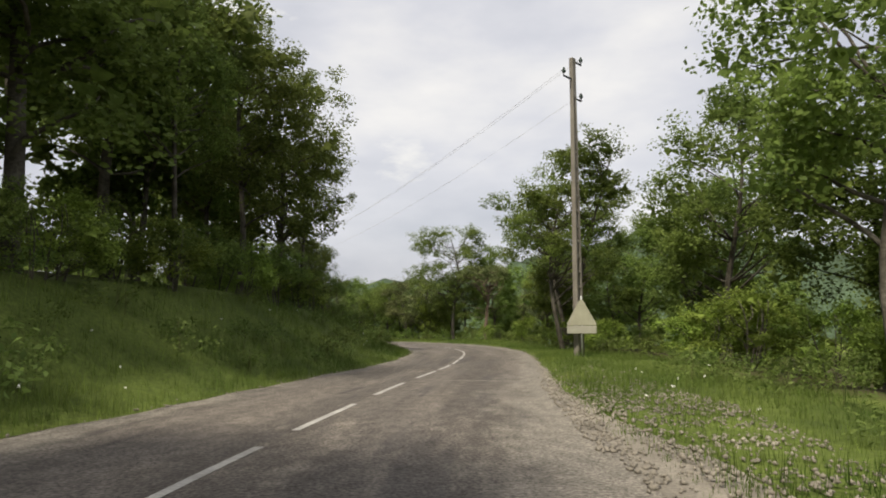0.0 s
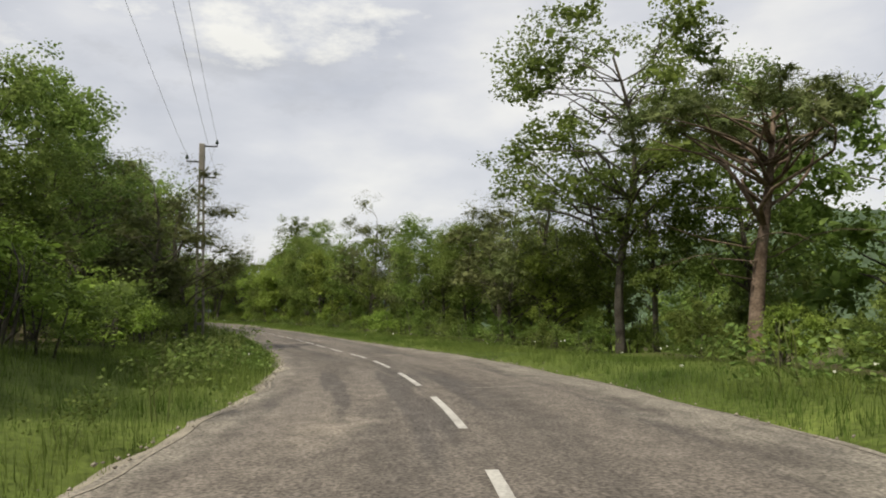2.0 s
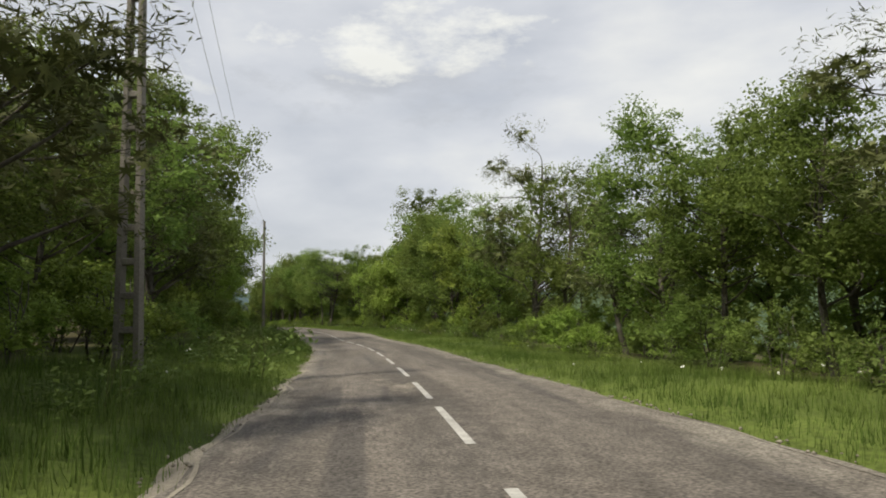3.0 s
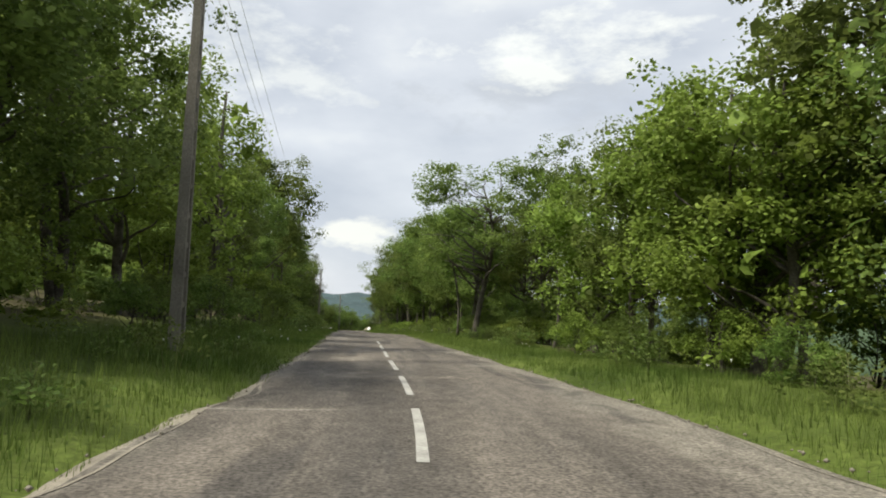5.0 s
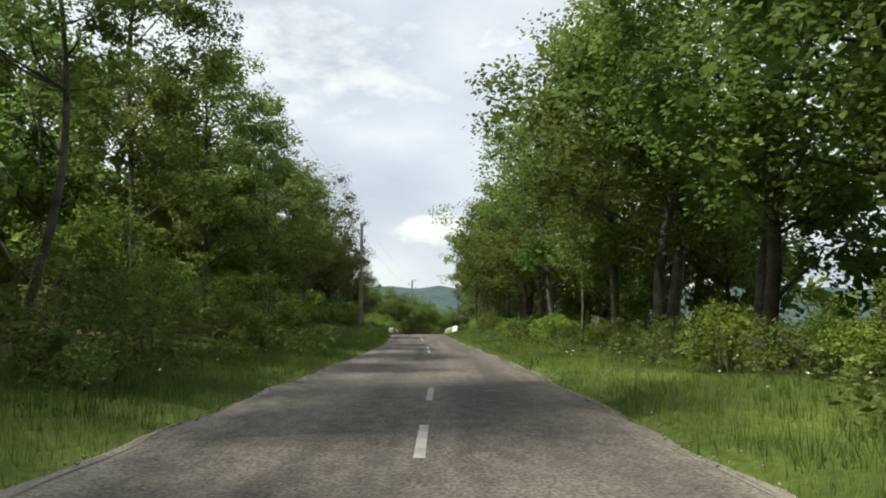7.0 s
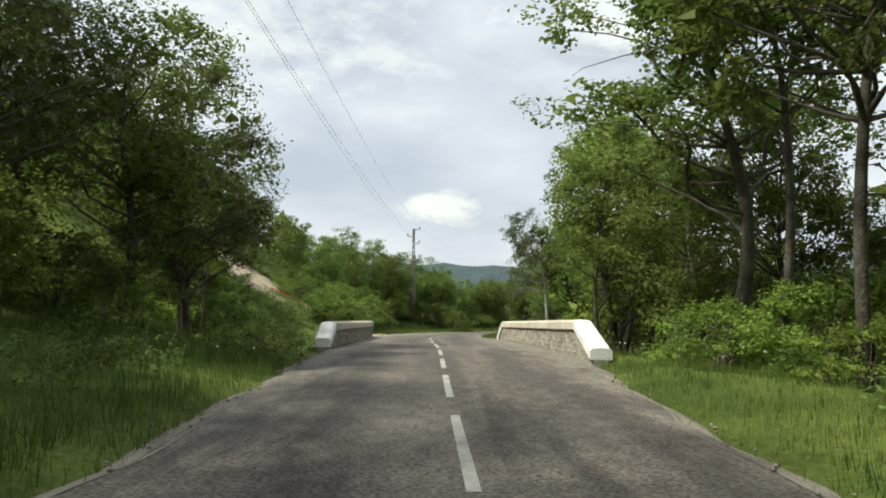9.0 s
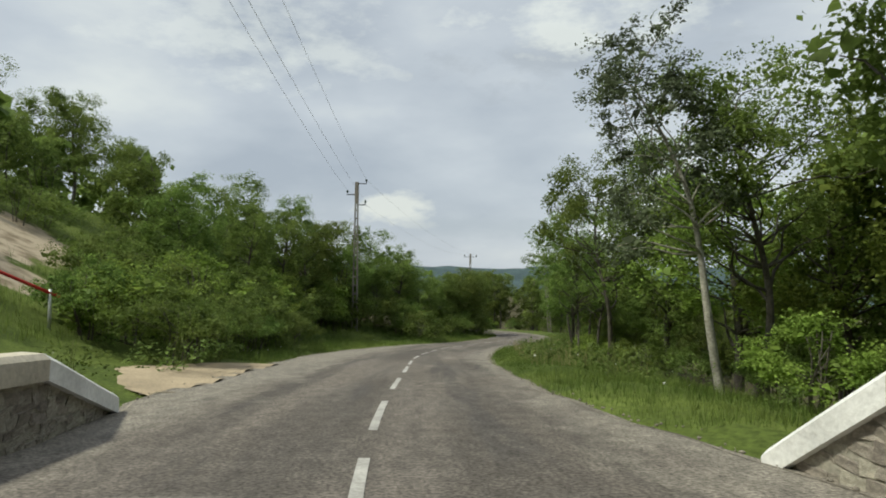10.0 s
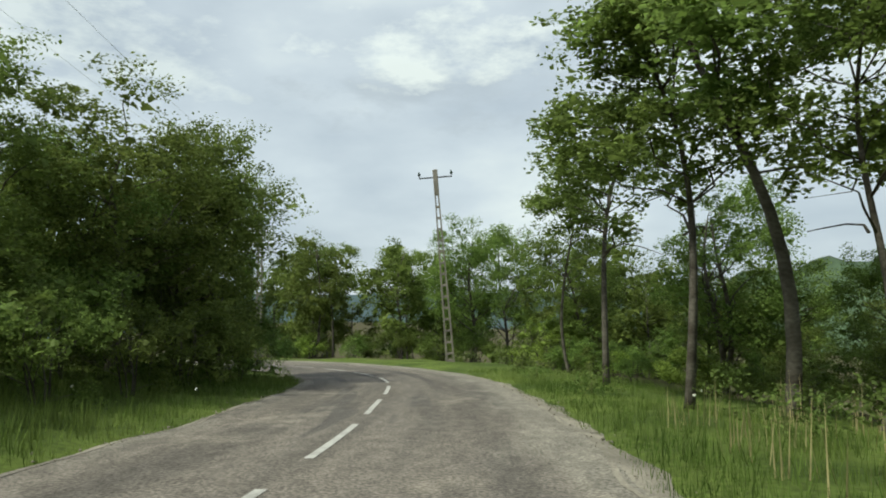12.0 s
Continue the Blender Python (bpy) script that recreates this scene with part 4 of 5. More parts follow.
mixed(15, ["oak", "oak", "light"], (242.5, 9.6, 11.5), (252.5, 10.2, 15), (256.5, 10.5, 13), (264, 12, 9), (267.5, 10.5, 8), (272, 9.8, 9))
plant("silver", 261.5, 7.2, 9.0, 1.15, turn=220, tip=(0, 12))
plant("open", 275, 8.2, 10.4, 0.9, 0)
plant("open", 262.6, 8.4, 9.5, 0.95, 0)
plant("open", 284.2, 8.0, 9.0, 0.85, 1)
plant("open", 287.5, 9.4, 8.6, 0.8, 0)
plant("oak", 291, 7.8, 10.0, 0.9, 1)
plant("open", 297.5, 8.0, 9.8, 1.0, 1)
plant("open", 303, 7.0, 10.5, 1.1, 0)
mixed(17, ["oak"], (300, 9.5, 6), (306, 9.4, 5.5), (294, 10.5, 6.5), (309, 11, 5.5))
wood(284, 328, 7.4, 9.6, 22, ["bush", "bush", "light_bush"], 1.4, 2.6, 57)
wood(286, 330, 10.5, 14, 12, ["oak"], 4, 6, 58)
plant("thin", 315.2, 6.3, 10.2, 1.5, 0, turn=120)
plant("thin", 313.4, 7.4, 9.6, 1.4, 1)
plant("thin", 311.6, 7.6, 8.6, 1.3, 0)
plant("thin", 320.5, 6.4, 8.6, 1.2, 1)
plant("thin", 325.5, 8.2, 9.5, 1.2, 0)
plant("bare", 313.5, 10.2, 9.5, 1.0)
wood(311, 330, 9.0, 12.5, 10, ["shrub"], 3.4, 4.8, 61)
rows("oak", (321.5, 11, 7.2))
wood(0, 45, 16, 24, 10, ["far"], 8, 10, 42)
wood(45, 130, 12.5, 20, 20, ["far"], 7, 9.5, 43)
wood(130, 144, 12.5, 18, 5, ["oak"], 10, 12, 41)
wood(145, 165, 11.5, 20, 9, ["far"], 6, 7.5, 49)
wood(165, 226, 11.5, 17, 14, ["far"], 9, 12, 44)
wood(226, 250, 11.5, 17, 7, ["far"], 8, 10, 86)
wood(250, 276, 12.5, 22, 8, ["oak", "far"], 8, 11, 45)
wood(276, 300, 12.5, 22, 8, ["oak", "far"], 4.5, 6.5, 85)
wood(300, 330, 14, 24, 10, ["oak"], 4.5, 6.5, 39)
wood(30, 130, 6.9, 8.4, 32, ["bush", "light_bush", "bush"], 1.8, 3.2, 46)
wood(130, 232, 6.0, 7.6, 38, ["bush", "bush", "light_bush"], 1.6, 3.0, 47)
wood(255, 330, 7.6, 10, 26, ["bush", "light_bush"], 1.5, 2.8, 48)
# undergrowth that closes the wood behind the first row
wood(-4, 42, -13.5, -8.6, 24, ["shrub"], 3.4, 5.4, 80)
wood(42, 100, -13, -9.4, 24, ["shrub"], 3.0, 4.6, 81)
wood(100, 236, -12.5, -8.2, 60, ["shrub", "shrub", "light_bush"], 3.6, 6.0, 82)
wood(30, 130, 9.6, 13.5, 34, ["shrub", "shrub", "light_bush"], 2.6, 4.2, 83)
wood(130, 234, 8.6, 13.5, 34, ["shrub", "shrub", "light_bush"], 2.2, 3.8, 84)
# weeds in the verges
wood(2, 44, -6.6, -3.6, 34, ["weed"], 0.6, 1.3, 61)
wood(44, 130, -5.6, -3.2, 34, ["weed"], 0.6, 1.2, 62)
wood(130, 236, -5.4, -3.4, 40, ["weed"], 0.6, 1.2, 63)
wood(256, 325, -6.4, -4.8, 14, ["weed"], 0.5, 1.0, 64)
wood(4, 24, 6.5, 9.5, 26, ["weed"], 0.6, 1.1, 65)
wood(24, 130, 4.6, 7.0, 44, ["weed"], 0.5, 1.1, 66)
wood(130, 233, 3.9, 6.0, 44, ["weed"], 0.5, 1.1, 67)
wood(255, 330, 4.6, 6.6, 34, ["weed"], 0.5, 1.1, 68)
# the bend at the far end
wood(330, 358, 11, 20, 18, ["far", "oak", "thin"], 8.5, 11, 52)
wood(322, 352, 9.6, 13, 18, ["bush", "bush", "light_bush"], 2.4, 3.8, 54)
wood(330, 360, 16, 30, 14, ["far"], 6, 8, 55)
wood(332, 358, -26, -8, 20, ["far", "far", "shrub"], 6.5, 9, 53)


def far_wood(name, s0, s1, d0, d1, n, h0, h1, seed, label):
    """Woods too far off to count: heaps of leaf clumps over the slope."""
    rng = np.random.default_rng(seed)
    s, d = rng.uniform(s0, s1, n), rng.uniform(d0, d1, n)
    x, y = (np.interp(s, LINE_S, LINE[:, i]) for i in range(2))
    a, b = (np.interp(s, LINE_S, TAN[:, i]) for i in range(2))
    xy = np.stack([x + b * d, y - a * d], -1)
    z = ground_z(xy)
    h = rng.uniform(h0, h1, n)
    centres, radii = [], []
    for k in range(6):
        off = rng.normal(size=(n, 3)) * (1.7, 1.7, 0)
        centres.append(np.c_[xy, z + h * (0.2 + 0.14 * k)] + off * (1 - 0.1 * k))
        radii.append(rng.uniform(1.2, 2.0, n))
    me = leaves_mesh(name, np.vstack(centres), np.concatenate(radii), 10, 0.42, M["oak_leaf"], rng, 0.75, sprays=12, spray_size=1.15, lobes=3)
    tagged(new(name, me), label, "woods", kind="stuff")


far_wood("woods_east", -20, 352, 27, 75, 520, 8, 11, 71, "green wooded slope falling away to the valley")
far_wood("woods_west", -20, 350, -60, -20, 330, 4, 6, 72, "dark green woods climbing the hillside")


# ---------------------------------------------------------------- poles
def make_pole(name, x, y, base, top, lean=(0, 0), turn=0.0, tee=False, label="weathered concrete lattice power pole with small insulators"):
    h = top - base + 0.6
    thing = new(name)
    wb, wt, db, dt = 0.52, 0.26, 0.24, 0.16
    for side in (-1, 1):
        bm = bmesh.new()
        r = box(bm, (0.11, 1, 1), bevel=0.012)
        for v in r:
            u = v.co.z + 0.5
            w = (wb + (wt - wb) * u) / 2 - 0.055
            v.co = Vector((v.co.x * (1 - 0.35 * u) + side * w, v.co.y * (db + (dt - db) * u), u * h - 0.6))
        part("leg", bm_mesh("leg", bm, M["concrete"]), thing)
    k = int(h / 0.62)
    for i in range(k):
        u = (i + 0.6) / k
        if u > 0.86:
            continue
        bm = bmesh.new()
        box(bm, ((wb + (wt - wb) * u) - 0.06, (db + (dt - db) * u) * 0.8, 0.13 + (0.5 if i == 0 else 0)), pose(0, 0, u * h - 0.6), 0.02)
        part("rung", bm_mesh("rung", bm, M["concrete"]), thing)
    bm = bmesh.new()
    box(bm, (wt + 0.02, dt + 0.02, h * 0.13), pose(0, 0, h * 0.935 - 0.6), 0.02)
    part("head", bm_mesh("head", bm, M["concrete"]), thing)
    spots = [(-0.75, -0.95, 0), (0.75, -0.12, 0), (0.7, -1.75, 0)] if not tee else [(-0.95, -0.45, 0), (0.95, -0.45, 0)]
    for x1, z1, ln in spots:
        z = h - 0.6 + z1
        bm = bmesh.new()
        box(bm, (abs(x1), 0.07, 0.07), pose(x1 / 2, 0, z), 0.01)
        box(bm, (0.04, 0.04, 0.22), pose(x1 * 0.97, 0, z + 0.1), 0.008)
        arm = part("cross_arm", bm_mesh("cross_arm", bm, M["dark_iron"]), thing, "dark iron arm")
        bm = bmesh.new()
        for zz, r0, r1 in ((0.18, 0.07, 0.09), (0.26, 0.09, 0.05), (0.32, 0.06, 0.03)):
            bmesh.ops.create_cone(bm, cap_ends=True, segments=10, radius1=r0, radius2=r1, depth=0.08, matrix=pose(x1 * 0.97, 0, z + zz))
        part("insulator", bm_mesh("insulator", bm, M["ceramic"], True), arm, "dark glass insulator")
    thing.matrix_basis = pose(x, y, base, lean[0], lean[1], turn)
    tagged(thing, label, "power pole", group="power poles")
    return [thing.matrix_basis @ Vector((x1 * 0.97, 0, h - 0.6 + z1 + 0.3)) for x1, z1, _ in spots]


heads = [
    make_pole("power_pole", 5.78, 27.0, -1.72, 11.2, turn=48),
    make_pole("power_pole", -19.17, 72.9, -4.5, 5.85, turn=25),
    make_pole("power_pole", -47.44, 111.12, -6.1, 4.06, turn=136),
    make_pole("power_pole", -115.65, 176.4, -10.1, -0.3, turn=119),
    make_pole("power_pole", -166.2, 229.56, -16.1, -4.0, turn=35),
    make_pole("power_pole", -190.3, 274.4, -19.3, -7.9, turn=30, tee=True, label="distant concrete power pole with a level crossbar"),
    make_pole("power_pole", -176.0, 274.16, -18.9, -8.0, turn=207, lean=(0, 4.6), tee=True, label="leaning pale concrete power pole at the bend"),
]


def cable(a, b):
    pts = [(a.lerp(b, u) - Vector((0, 0, 1.1 * 4 * u * (1 - u))), 0.0065) for u in (i / 14 for i in range(15))]
    tagged(new("power_cable", mesh_of("power_cable", *tubes([pts], 4), M["wire"])), "thin grey overhead cable sagging between poles", "cable", group="overhead cables")


for a, b in zip(heads[:-2], heads[1:-1]):
    for p, q in zip(a, b):
        cable(p, q)


# ---------------------------------------------------------------- warning sign seen from behind
def make_sign():
    thing = new("warning_sign")
    base = Vector((5.78, 26.4, 0))
    bottom = 1.28
    bm = bmesh.new()
    bmesh.ops.create_cone(bm, cap_ends=True, segments=14, radius1=0.035, radius2=0.035, depth=3.0, matrix=pose(0, 0.06, 1.0))
    part("post", bm_mesh("post", bm, M["metal"], True), thing)
    bm = bmesh.new()
    pts = [(-0.56, 0), (0.56, 0), (0.6, 0.06), (0.07, 1.04), (-0.07, 1.04), (-0.6, 0.06)]
    f = bm.faces.new([bm.verts.new((x, 0, bottom + z)) for x, z in pts])
    ex = bmesh.ops.extrude_face_region(bm, geom=[f])
    bmesh.ops.translate(bm, vec=(0, 0.03, 0), verts=[v for v in ex["geom"] if isinstance(v, bmesh.types.BMVert)])
    bmesh.ops.recalc_face_normals(bm, faces=bm.faces[:])
    plate = part("triangle_plate", bm_mesh("triangle_plate", bm, M["sign_back"]), thing, "greyish yellow triangular sheet")
    bm = bmesh.new()
    box(bm, (0.16, 0.02, 0.025), pose(0, -0.008, bottom + 0.84), 0.004)
    part("rib", bm_mesh("rib", bm, M["sign_back"]), plate)
    bm = bmesh.new()
    box(bm, (1.2, 0.03, 0.32), pose(0, 0.015, bottom - 0.185), 0.014)
    part("lower_plate", bm_mesh("lower_plate", bm, M["sign_white"]), thing, "pale grey rectangular plate")
    thing.matrix_basis = pose(base.x, base.y, gz(base.x, base.y), 0, 0, heading(26) - 4)
    tagged(thing, "grey back of a triangular road sign on a post", "road sign")


make_sign()


# ---------------------------------------------------------------- the bridge's parapets
def make_parapet(name, a1, k1, k2, a2, inner, seed):
    """A low stone wall from the end a1 over the kinks k1, k2 to the end a2: places of its upper line; inner: the side of the road."""
    thing = new(name)
    rng = random.Random(seed)
    pts = [Vector(p) for p in (a1, k1, k2, a2)]
    zs = [gz_road(p) for p in pts]
    thick, cap = 0.44, 0.27
    lens = [0.0]
    for p, q in zip(pts[:-1], pts[1:]):
        lens.append(lens[-1] + (q.xy - p.xy).length)

    def sec(u):
        for i in range(3):
            if u <= lens[i + 1] or i == 2:
                k = (u - lens[i]) / max(lens[i + 1] - lens[i], 1e-6)
                p = pts[i].lerp(pts[i + 1], k)
                t = (pts[i + 1] - pts[i]).xy.normalized()
                nrm = Vector((t.y, -t.x)) * inner
                return p, t, nrm, zs[i] + (zs[i + 1] - zs[i]) * k

    def sweep(us, profile, label, mat, nm):
        verts, faces = [], []
        n = len(profile(us[0]))
        for u in us:
            p, t, nrm, zr = sec(u)
            for o, z in profile(u):
                verts.append((p.x - nrm.x * o, p.y - nrm.y * o, z))
        for i in range(len(us) - 1):
            for k in range(n):
                a, b = i * n + k, i * n + (k + 1) % n
                faces.append((a, b, b + n, a + n))
        faces.append(tuple(reversed(range(n))))
        faces.append(tuple((len(us) - 1) * n + k for k in range(n)))
        return part(nm, mesh_of(nm, verts, faces, mat), thing, label)

    def body(u):
        p, t, nrm, zr = sec(u)
        return [(0.05, zr - 0.7), (0.05, max(p.z - cap, zr - 0.2)), (thick - 0.05, max(p.z - cap, zr - 0.2)), (thick - 0.05, zr - 1.6)]

    def coping(u):
        p, t, nrm, zr = sec(u)
        w = 0.012 * math.sin(u * 2.1)
        return [(-0.03, p.z - cap), (-0.03 + w, p.z - 0.07), (0.03 + w, p.z - 0.015), (thick * 0.5, p.z), (thick - 0.03, p.z - 0.02), (thick + 0.03, p.z - 0.08), (thick + 0.03, p.z - cap)]

    allu = list(np.linspace(0, lens[3], 40)) + lens[1:3]
    sweep(sorted(allu), body, "", M["mortar"], "wall_core")
    sweep(list(np.linspace(lens[1], lens[2], 26)), coping, "smooth cream rendered coping", M["cap"], "coping")
    sweep(list(np.linspace(lens[0], lens[1], 8)), coping, "whitewashed sloping end", M["white_cap"], "end_coping")
    sweep(list(np.linspace(lens[2], lens[3], 8)), coping, "whitewashed sloping end", M["white_cap"], "end_coping")
    # stones of the face towards the road
    stones = []
    for k in range(7):
        bm = bmesh.new()
        for v in box(bm, (1, 0.12, 1), bevel=0.055):
            v.co += Vector((rng.uniform(-0.2, 0.2), rng.uniform(-0.012, 0.012), rng.uniform(-0.2, 0.2)))
        stones.append(bm_mesh("stone", bm, M["stone"]))
    z0 = -0.06
    while z0 < 0.9:
        hh = rng.uniform(0.07, 0.14)
        u = rng.uniform(-0.1, 0.1)
        while u < lens[3]:
            ln = rng.uniform(0.08, 0.3)
            p, t, nrm, zr = sec(min(max(u + ln / 2, 0), lens[3]))
            if zr + z0 + hh < p.z - cap + 0.05 and u + ln < lens[3] - 0.1:
                q = p.xy - nrm * rng.uniform(0.092, 0.106)
                m = Matrix.Translation((q.x, q.y, zr + z0 + hh / 2)) @ Matrix.Rotation(math.atan2(t.y, t.x) + rng.uniform(-0.03, 0.03), 4, "Z") @ Matrix.Rotation(rng.uniform(-0.2, 0.2), 4, "Y") @ Matrix.Diagonal((ln + 0.01, 1, hh * rng.uniform(0.9, 1.15), 1))
                part("stone", rng.choice(stones), thing, m=m)
            u += ln
        z0 += hh
    return tagged(thing, "low stone bridge parapet with cream coping and whitewashed ends", "parapet", group="bridge parapets")


def gz_road(p):
    s, d, z, hw = road_coords(np.array([[p[0], p[1]]]))
    return float(z[0])


make_parapet("bridge_parapet", (-118.3, 190.9, -10.65), (-120.3, 193.3, -10.25), (-130.2, 202.25, -11.37), (-131.15, 203.05, -12.25), -1, 3)
make_parapet("bridge_parapet", (-126.5, 189.6, -11.02), (-127.4, 190.45, -10.62), (-136.4, 199.3, -11.6), (-138.2, 200.7, -12.4), 1, 5)


# ---------------------------------------------------------------- grass
def build_grass(name, s0, s1, side, reach, per_m2, size, mat, seed, label, inner=-0.24, blades=5, stand=1.0):
    rng = np.random.default_rng(seed)
    half = HALF_R if side > 0 else HALF_L
    n = int((s1 - s0) * reach * per_m2)
    s = rng.uniform(s0, s1, n)
    o = rng.random(n) ** 1.35 * reach + inner
    hw = np.interp(s, *np.array(half).T)
    keep = ~((s > 236) & (s < 254) & (o < 1.2)) & ~((s > 255) & (s < 268) & (o < 4.5) & (side < 0)) & (sand_mark(s, side * (hw + o)) < 0.5)
    s, o, hw = s[keep], o[keep], hw[keep]
    d = side * (hw + o)
    x, y = (np.interp(s, LINE_S, LINE[:, i]) for i in range(2))
    a, b = (np.interp(s, LINE_S, TAN[:, i]) for i in range(2))
    xy = np.stack([x + b * d, y - a * d], -1)
    base = np.c_[xy, ground_z(xy) - 0.02]
    n = len(base)
    h = size * rng.uniform(0.5, 1.3, n) * np.clip(0.55 + o * 0.55, 0.45, 1.0) * (1 + 0.35 * wobble(xy[:, 0], xy[:, 1], 2.3))
    base = np.repeat(base, blades, 0)
    h = np.repeat(h, blades) * rng.uniform(0.6, 1.15, n * blades)
    base[:, :2] += rng.normal(size=(n * blades, 2)) * 0.07
    ang = rng.uniform(0, 6.283, n * blades)
    ln = rng.uniform(0.1, 0.55, n * blades) / stand
    dx, dy = np.cos(ang), np.sin(ang)
    w = np.clip(h * 0.02, 0.004, 0.0085)
    A = base + np.stack([-dy * w, dx * w, 0 * w], -1)
    B = base - np.stack([-dy * w, dx * w, 0 * w], -1)
    D = base + np.stack([dx * h * ln, dy * h * ln, h], -1)
    verts = np.stack([A, B, D], 1).reshape(-1, 3)
    me = grid_mesh(name, verts, np.arange(len(verts)), np.full(len(A), 3), mat)
    tagged(new(name, me), label, "grass", kind="stuff")


build_grass("verge_grass", -4, 325, 1, 5.6, 40, 0.23, M["grass"], 61, "tall green roadside grass")
build_grass("bank_grass", -4, 325, -1, 4.4, 44, 0.30, M["grass"], 62, "green grass over the roadside bank")
build_grass("dry_grass", 266, 312, 1, 4.0, 2.6, 0.55, M["dry_grass"], 63, "tall pale dry grass stalks", 1.2, 4, 2.5)
build_grass("hillside_grass", 224, 300, -1, 20.0, 9, 0.5, M["grass"], 64, "long green grass over the hillside", 3.5)


# ---------------------------------------------------------------- sandy junction and track
def drape(name, s0, s1, inner, outer, mat, label, up=0.05, step=0.6, cuts=8):
    ss = np.arange(s0, s1 + 0.01, step)
    xy = []
    for s in ss:
        for k in range(cuts + 1):
            p = on_road(s, inner(s) + (outer(s) - inner(s)) * k / cuts)
            xy.append((p.x, p.y))
    z = sheet_z(np.array(xy))
    faces = [(i * (cuts + 1) + k, i * (cuts + 1) + k + 1, (i + 1) * (cuts + 1) + k + 1, (i + 1) * (cuts + 1) + k) for i in range(len(ss) - 1) for k in range(cuts)]
    road_z = road_coords(np.array(xy))[2]
    off = np.tile(np.arange(cuts + 1) / cuts, len(ss))
    z = np.maximum(z + up, road_z + 0.012) - 0.22 * np.clip(off - 0.6, 0, 1) ** 1.5
    tagged(new(name, mesh_of(name, [(x, y, q) for (x, y), q in zip(xy, z)], faces, mat, True)), label, "track", kind="structure")


drape("sandy_junction", 258, 268, lambda s: -half_l(s) + 0.25, lambda s: -half_l(s) - 2.4 * max(math.sin((s - 258) / 10 * math.pi), 0.02) ** 0.7, M["sand"], "pale sandy mouth of a dirt track", 0.06)


# ---------------------------------------------------------------- barrier across the track
def make_barrier():
    thing = new("track_barrier")
    a, b = on_road(264.3, -9.4), on_road(262.8, -11.2)
    za, zb = gz(a.x, a.y), gz(b.x, b.y)
    for p, z in ((a, za), (b, zb)):
        bm = bmesh.new()
        bmesh.ops.create_cone(bm, cap_ends=True, segments=10, radius1=0.045, radius2=0.04, depth=1.4, matrix=pose(p.x, p.y, z + 0.35))
        part("post", bm_mesh("post", bm, M["metal"], True), thing, "grey metal post")
    ends = [Vector((a.x, a.y, za + 0.95)), Vector((b.x, b.y, zb + 0.9))]
    more = (ends[0] - ends[1]).normalized() * 0.25
    part("bar", mesh_of("bar", *tubes([[(ends[0] + more, 0.045), (ends[1] - more, 0.045)]], 8), M["red_paint"], True), thing, "red painted bar")
    tagged(thing, "low red barrier bar across the sandy track", "barrier")


make_barrier()


# ---------------------------------------------------------------- gravel, flowers
def scatter_stones(name, n, seed, label):
    rng = np.random.default_rng(seed)
    s = np.r_[rng.normal(9, 4.5, n // 2), rng.uniform(-2, 320, n - n // 2)]
    near = np.arange(n) < n // 2
    o = np.where(near, rng.uniform(-0.2, 2.4, n), np.abs(rng.normal(0, 0.16, n)) - 0.05)
    side = np.where(near, 1, rng.choice([-1, 1], n))
    hw = np.where(side > 0, np.interp(s, *np.array(HALF_R).T), np.interp(s, *np.array(HALF_L).T))
    d = side * (hw + o)
    x, y = (np.interp(s, LINE_S, LINE[:, i]) for i in range(2))
    a, b = (np.interp(s, LINE_S, TAN[:, i]) for i in range(2))
    xy = np.stack([x + b * d, y - a * d], -1)
    base = np.c_[xy, np.maximum(ground_z(xy), np.interp(s, LINE_S, LINE[:, 2]) * (o < 0.2) - 99 * (o >= 0.2)) + 0.012]
    r = np.minimum(rng.lognormal(-3.5, 0.45, n), 0.05)[:, None] * np.where(near, 0.8, 0.6)[:, None]
    shape = np.array([(1, 0, 0), (0, 1, 0), (-1, 0, 0), (0, -1, 0), (0, 0, 0.7), (0, 0, -0.7)])
    ang = rng.uniform(0, 6.28, n)
    ca, sa = np.cos(ang), np.sin(ang)
    v = shape[None] * rng.uniform(0.7, 1.3, (n, 6, 1))
    v = np.stack([v[..., 0] * ca[:, None] - v[..., 1] * sa[:, None], v[..., 0] * sa[:, None] + v[..., 1] * ca[:, None], v[..., 2]], -1)
    verts = (base[:, None] + v * r[:, None]).reshape(-1, 3)
    tri = np.array([(0, 1, 4), (1, 2, 4), (2, 3, 4), (3, 0, 4), (1, 0, 5), (2, 1, 5), (3, 2, 5), (0, 3, 5)])
    loops = (np.arange(n)[:, None, None] * 6 + tri[None]).ravel()
    tagged(new(name, grid_mesh(name, verts, loops, np.full(n * 8, 3), M["shoulder"])), label, "gravel", kind="stuff")


scatter_stones("edge_gravel", 6500, 81, "loose pale gravel along the road edge")


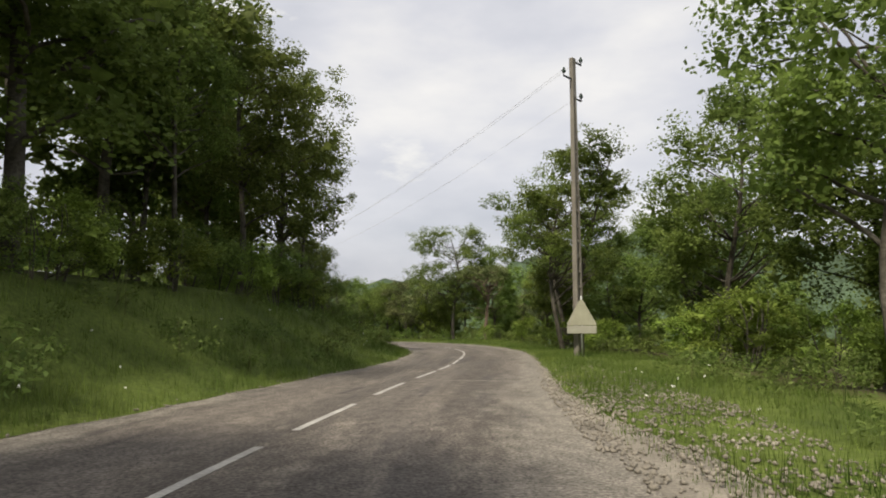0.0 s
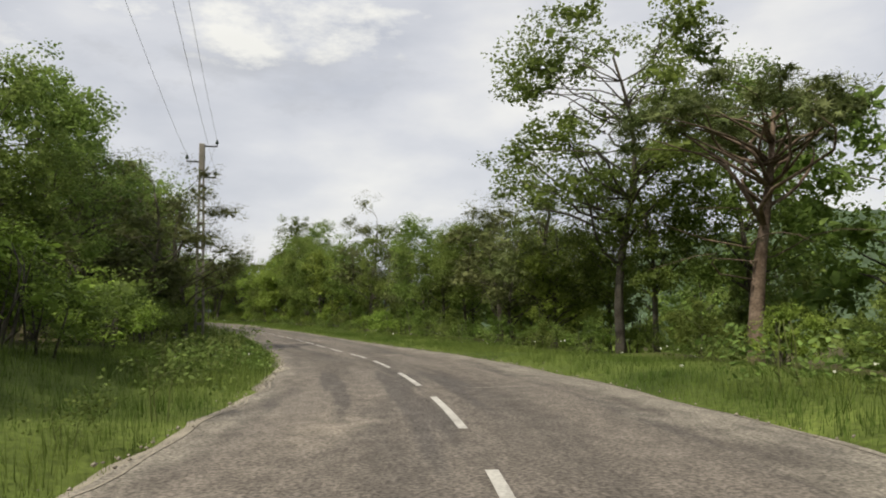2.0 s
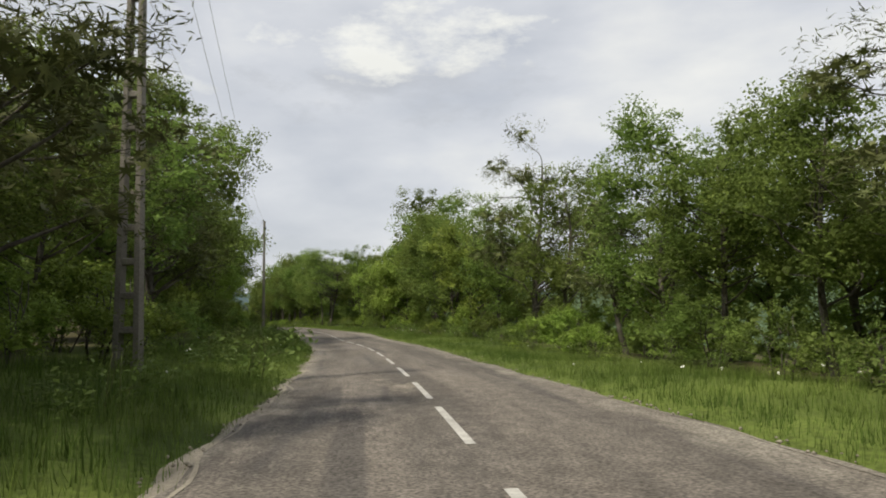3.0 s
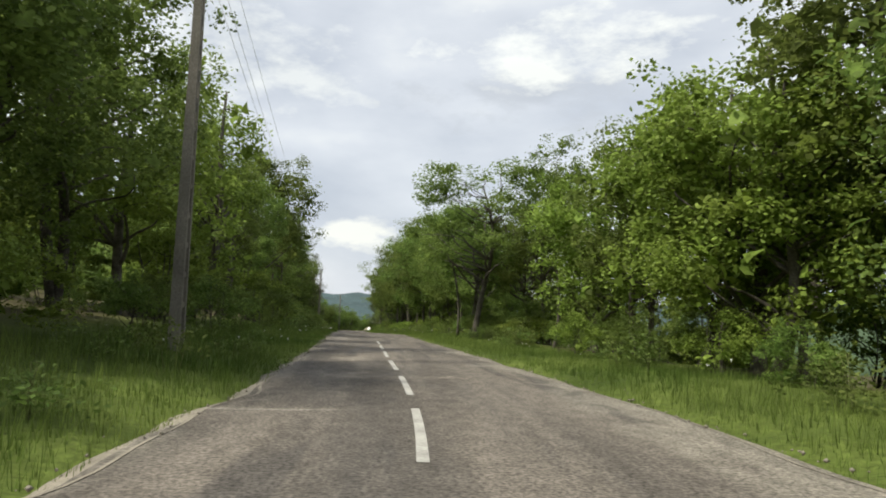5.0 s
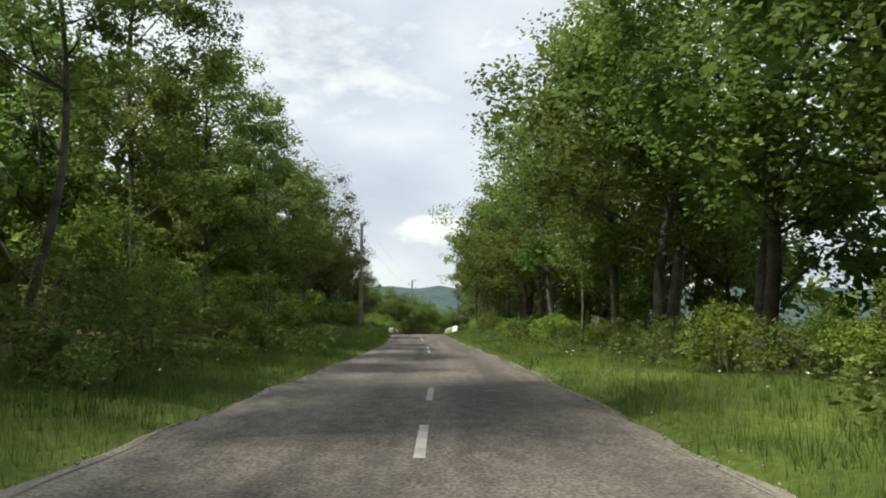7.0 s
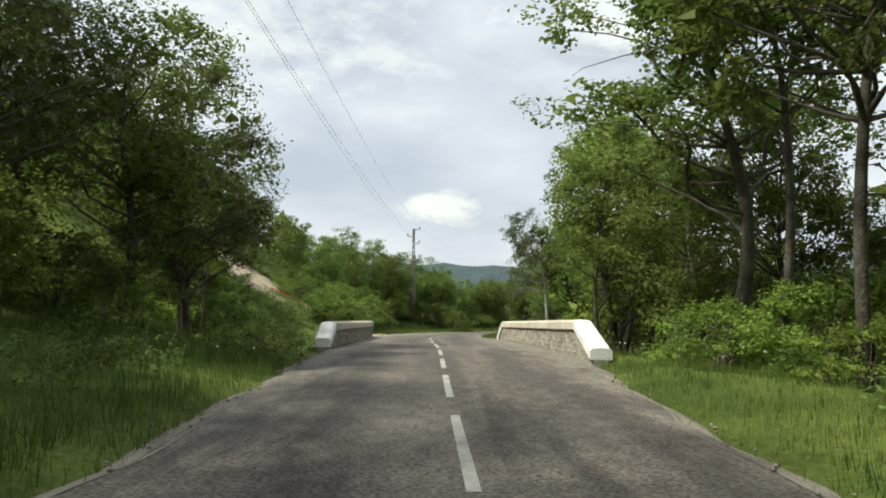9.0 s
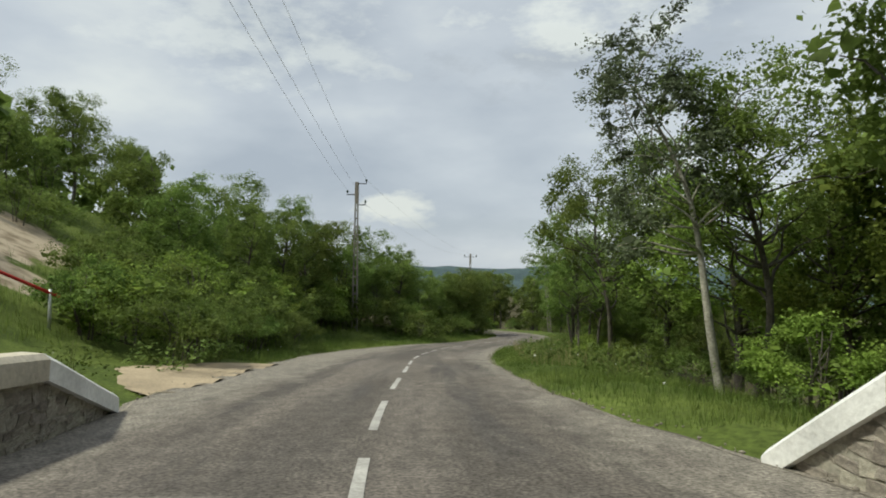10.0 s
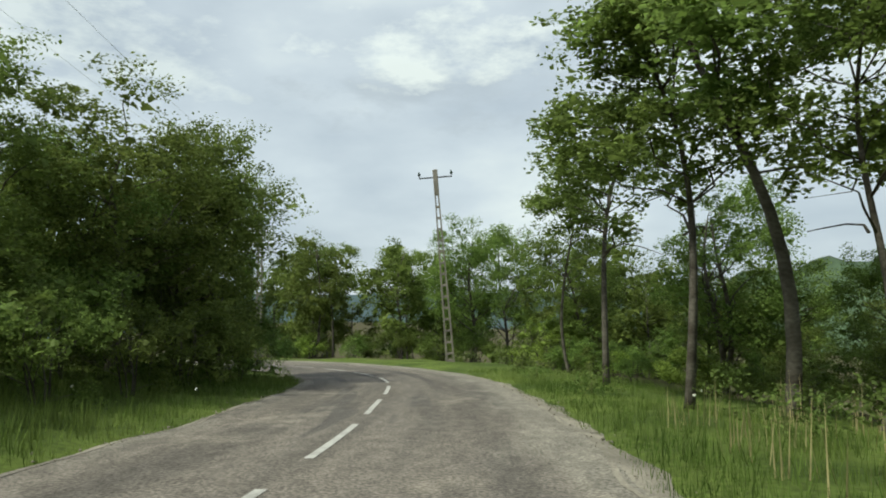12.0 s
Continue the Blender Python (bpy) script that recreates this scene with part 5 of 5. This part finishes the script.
def scatter_flowers(name, n, seed, mat, label, size=0.035):
    rng = np.random.default_rng(seed)
    s, side = rng.uniform(0, 320, n), rng.choice([-1, 1], n)
    hw = np.where(side > 0, np.interp(s, *np.array(HALF_R).T), np.interp(s, *np.array(HALF_L).T))
    d = side * (hw + rng.uniform(0.5, 4.5, n))
    x, y = (np.interp(s, LINE_S, LINE[:, i]) for i in range(2))
    a, b = (np.interp(s, LINE_S, TAN[:, i]) for i in range(2))
    xy = np.stack([x + b * d, y - a * d], -1)
    c = np.c_[xy, ground_z(xy) + rng.uniform(0.2, 0.5, n)]
    me = leaves_mesh(name, c, np.full(n, size * 0.5), 6, size, mat, rng, 0.8)
    tagged(new(name, me), label, "wild flowers", kind="stuff")


scatter_flowers("white_wild_flowers", 320, 83, M["flower"], "small white wild flowers in the verge")


# ---------------------------------------------------------------- wooded hills beyond the valley
def build_hills(name, dist, high, lo, hi, seed, label, mat, ends=False):
    """A ridge seen across the valley, from one bearing to another."""
    rng = np.random.default_rng(seed)
    n, m = 160, 10
    verts = []
    ph = rng.uniform(0, 6.28, 6)
    for i in range(n + 1):
        a = radians(lo + (hi - lo) * i / n)
        h = high * (0.6 + 0.22 * math.sin(a * 5 + ph[0]) + 0.14 * math.sin(a * 11 + ph[1]) + 0.06 * math.sin(a * 27 + ph[2]) + 0.02 * math.sin(a * 90 + ph[3]) + 0.012 * rng.normal())
        if ends:
            h *= math.sin(math.pi * i / n) ** 0.7
        for k in range(m + 1):
            u = k / m
            r = dist * (0.72 + 0.5 * u)
            z = -70 + (h + 70) * math.sin(min(u / 0.75, 1) * math.pi / 2) - max(u - 0.75, 0) * 4 * (h + 70)
            verts.append((-80 - math.sin(a) * r, 120 + math.cos(a) * r, z + 3 * rng.normal() * (0 < k < m)))
    faces = [(i * (m + 1) + k, (i + 1) * (m + 1) + k, (i + 1) * (m + 1) + k + 1, i * (m + 1) + k + 1) for i in range(n) for k in range(m)]
    tagged(new(name, mesh_of(name, verts, faces, mat, True)), label, "hills", kind="structure")


build_hills("hills_backdrop", 1500, 6, -130, 100, 91, "wooded hills across the valley, tinted with bluish haze", M["hill"])
build_hills("east_ridge", 620, 92, -150, 9, 92, "hazy green wooded ridge across the valley", M["ridge"], True)
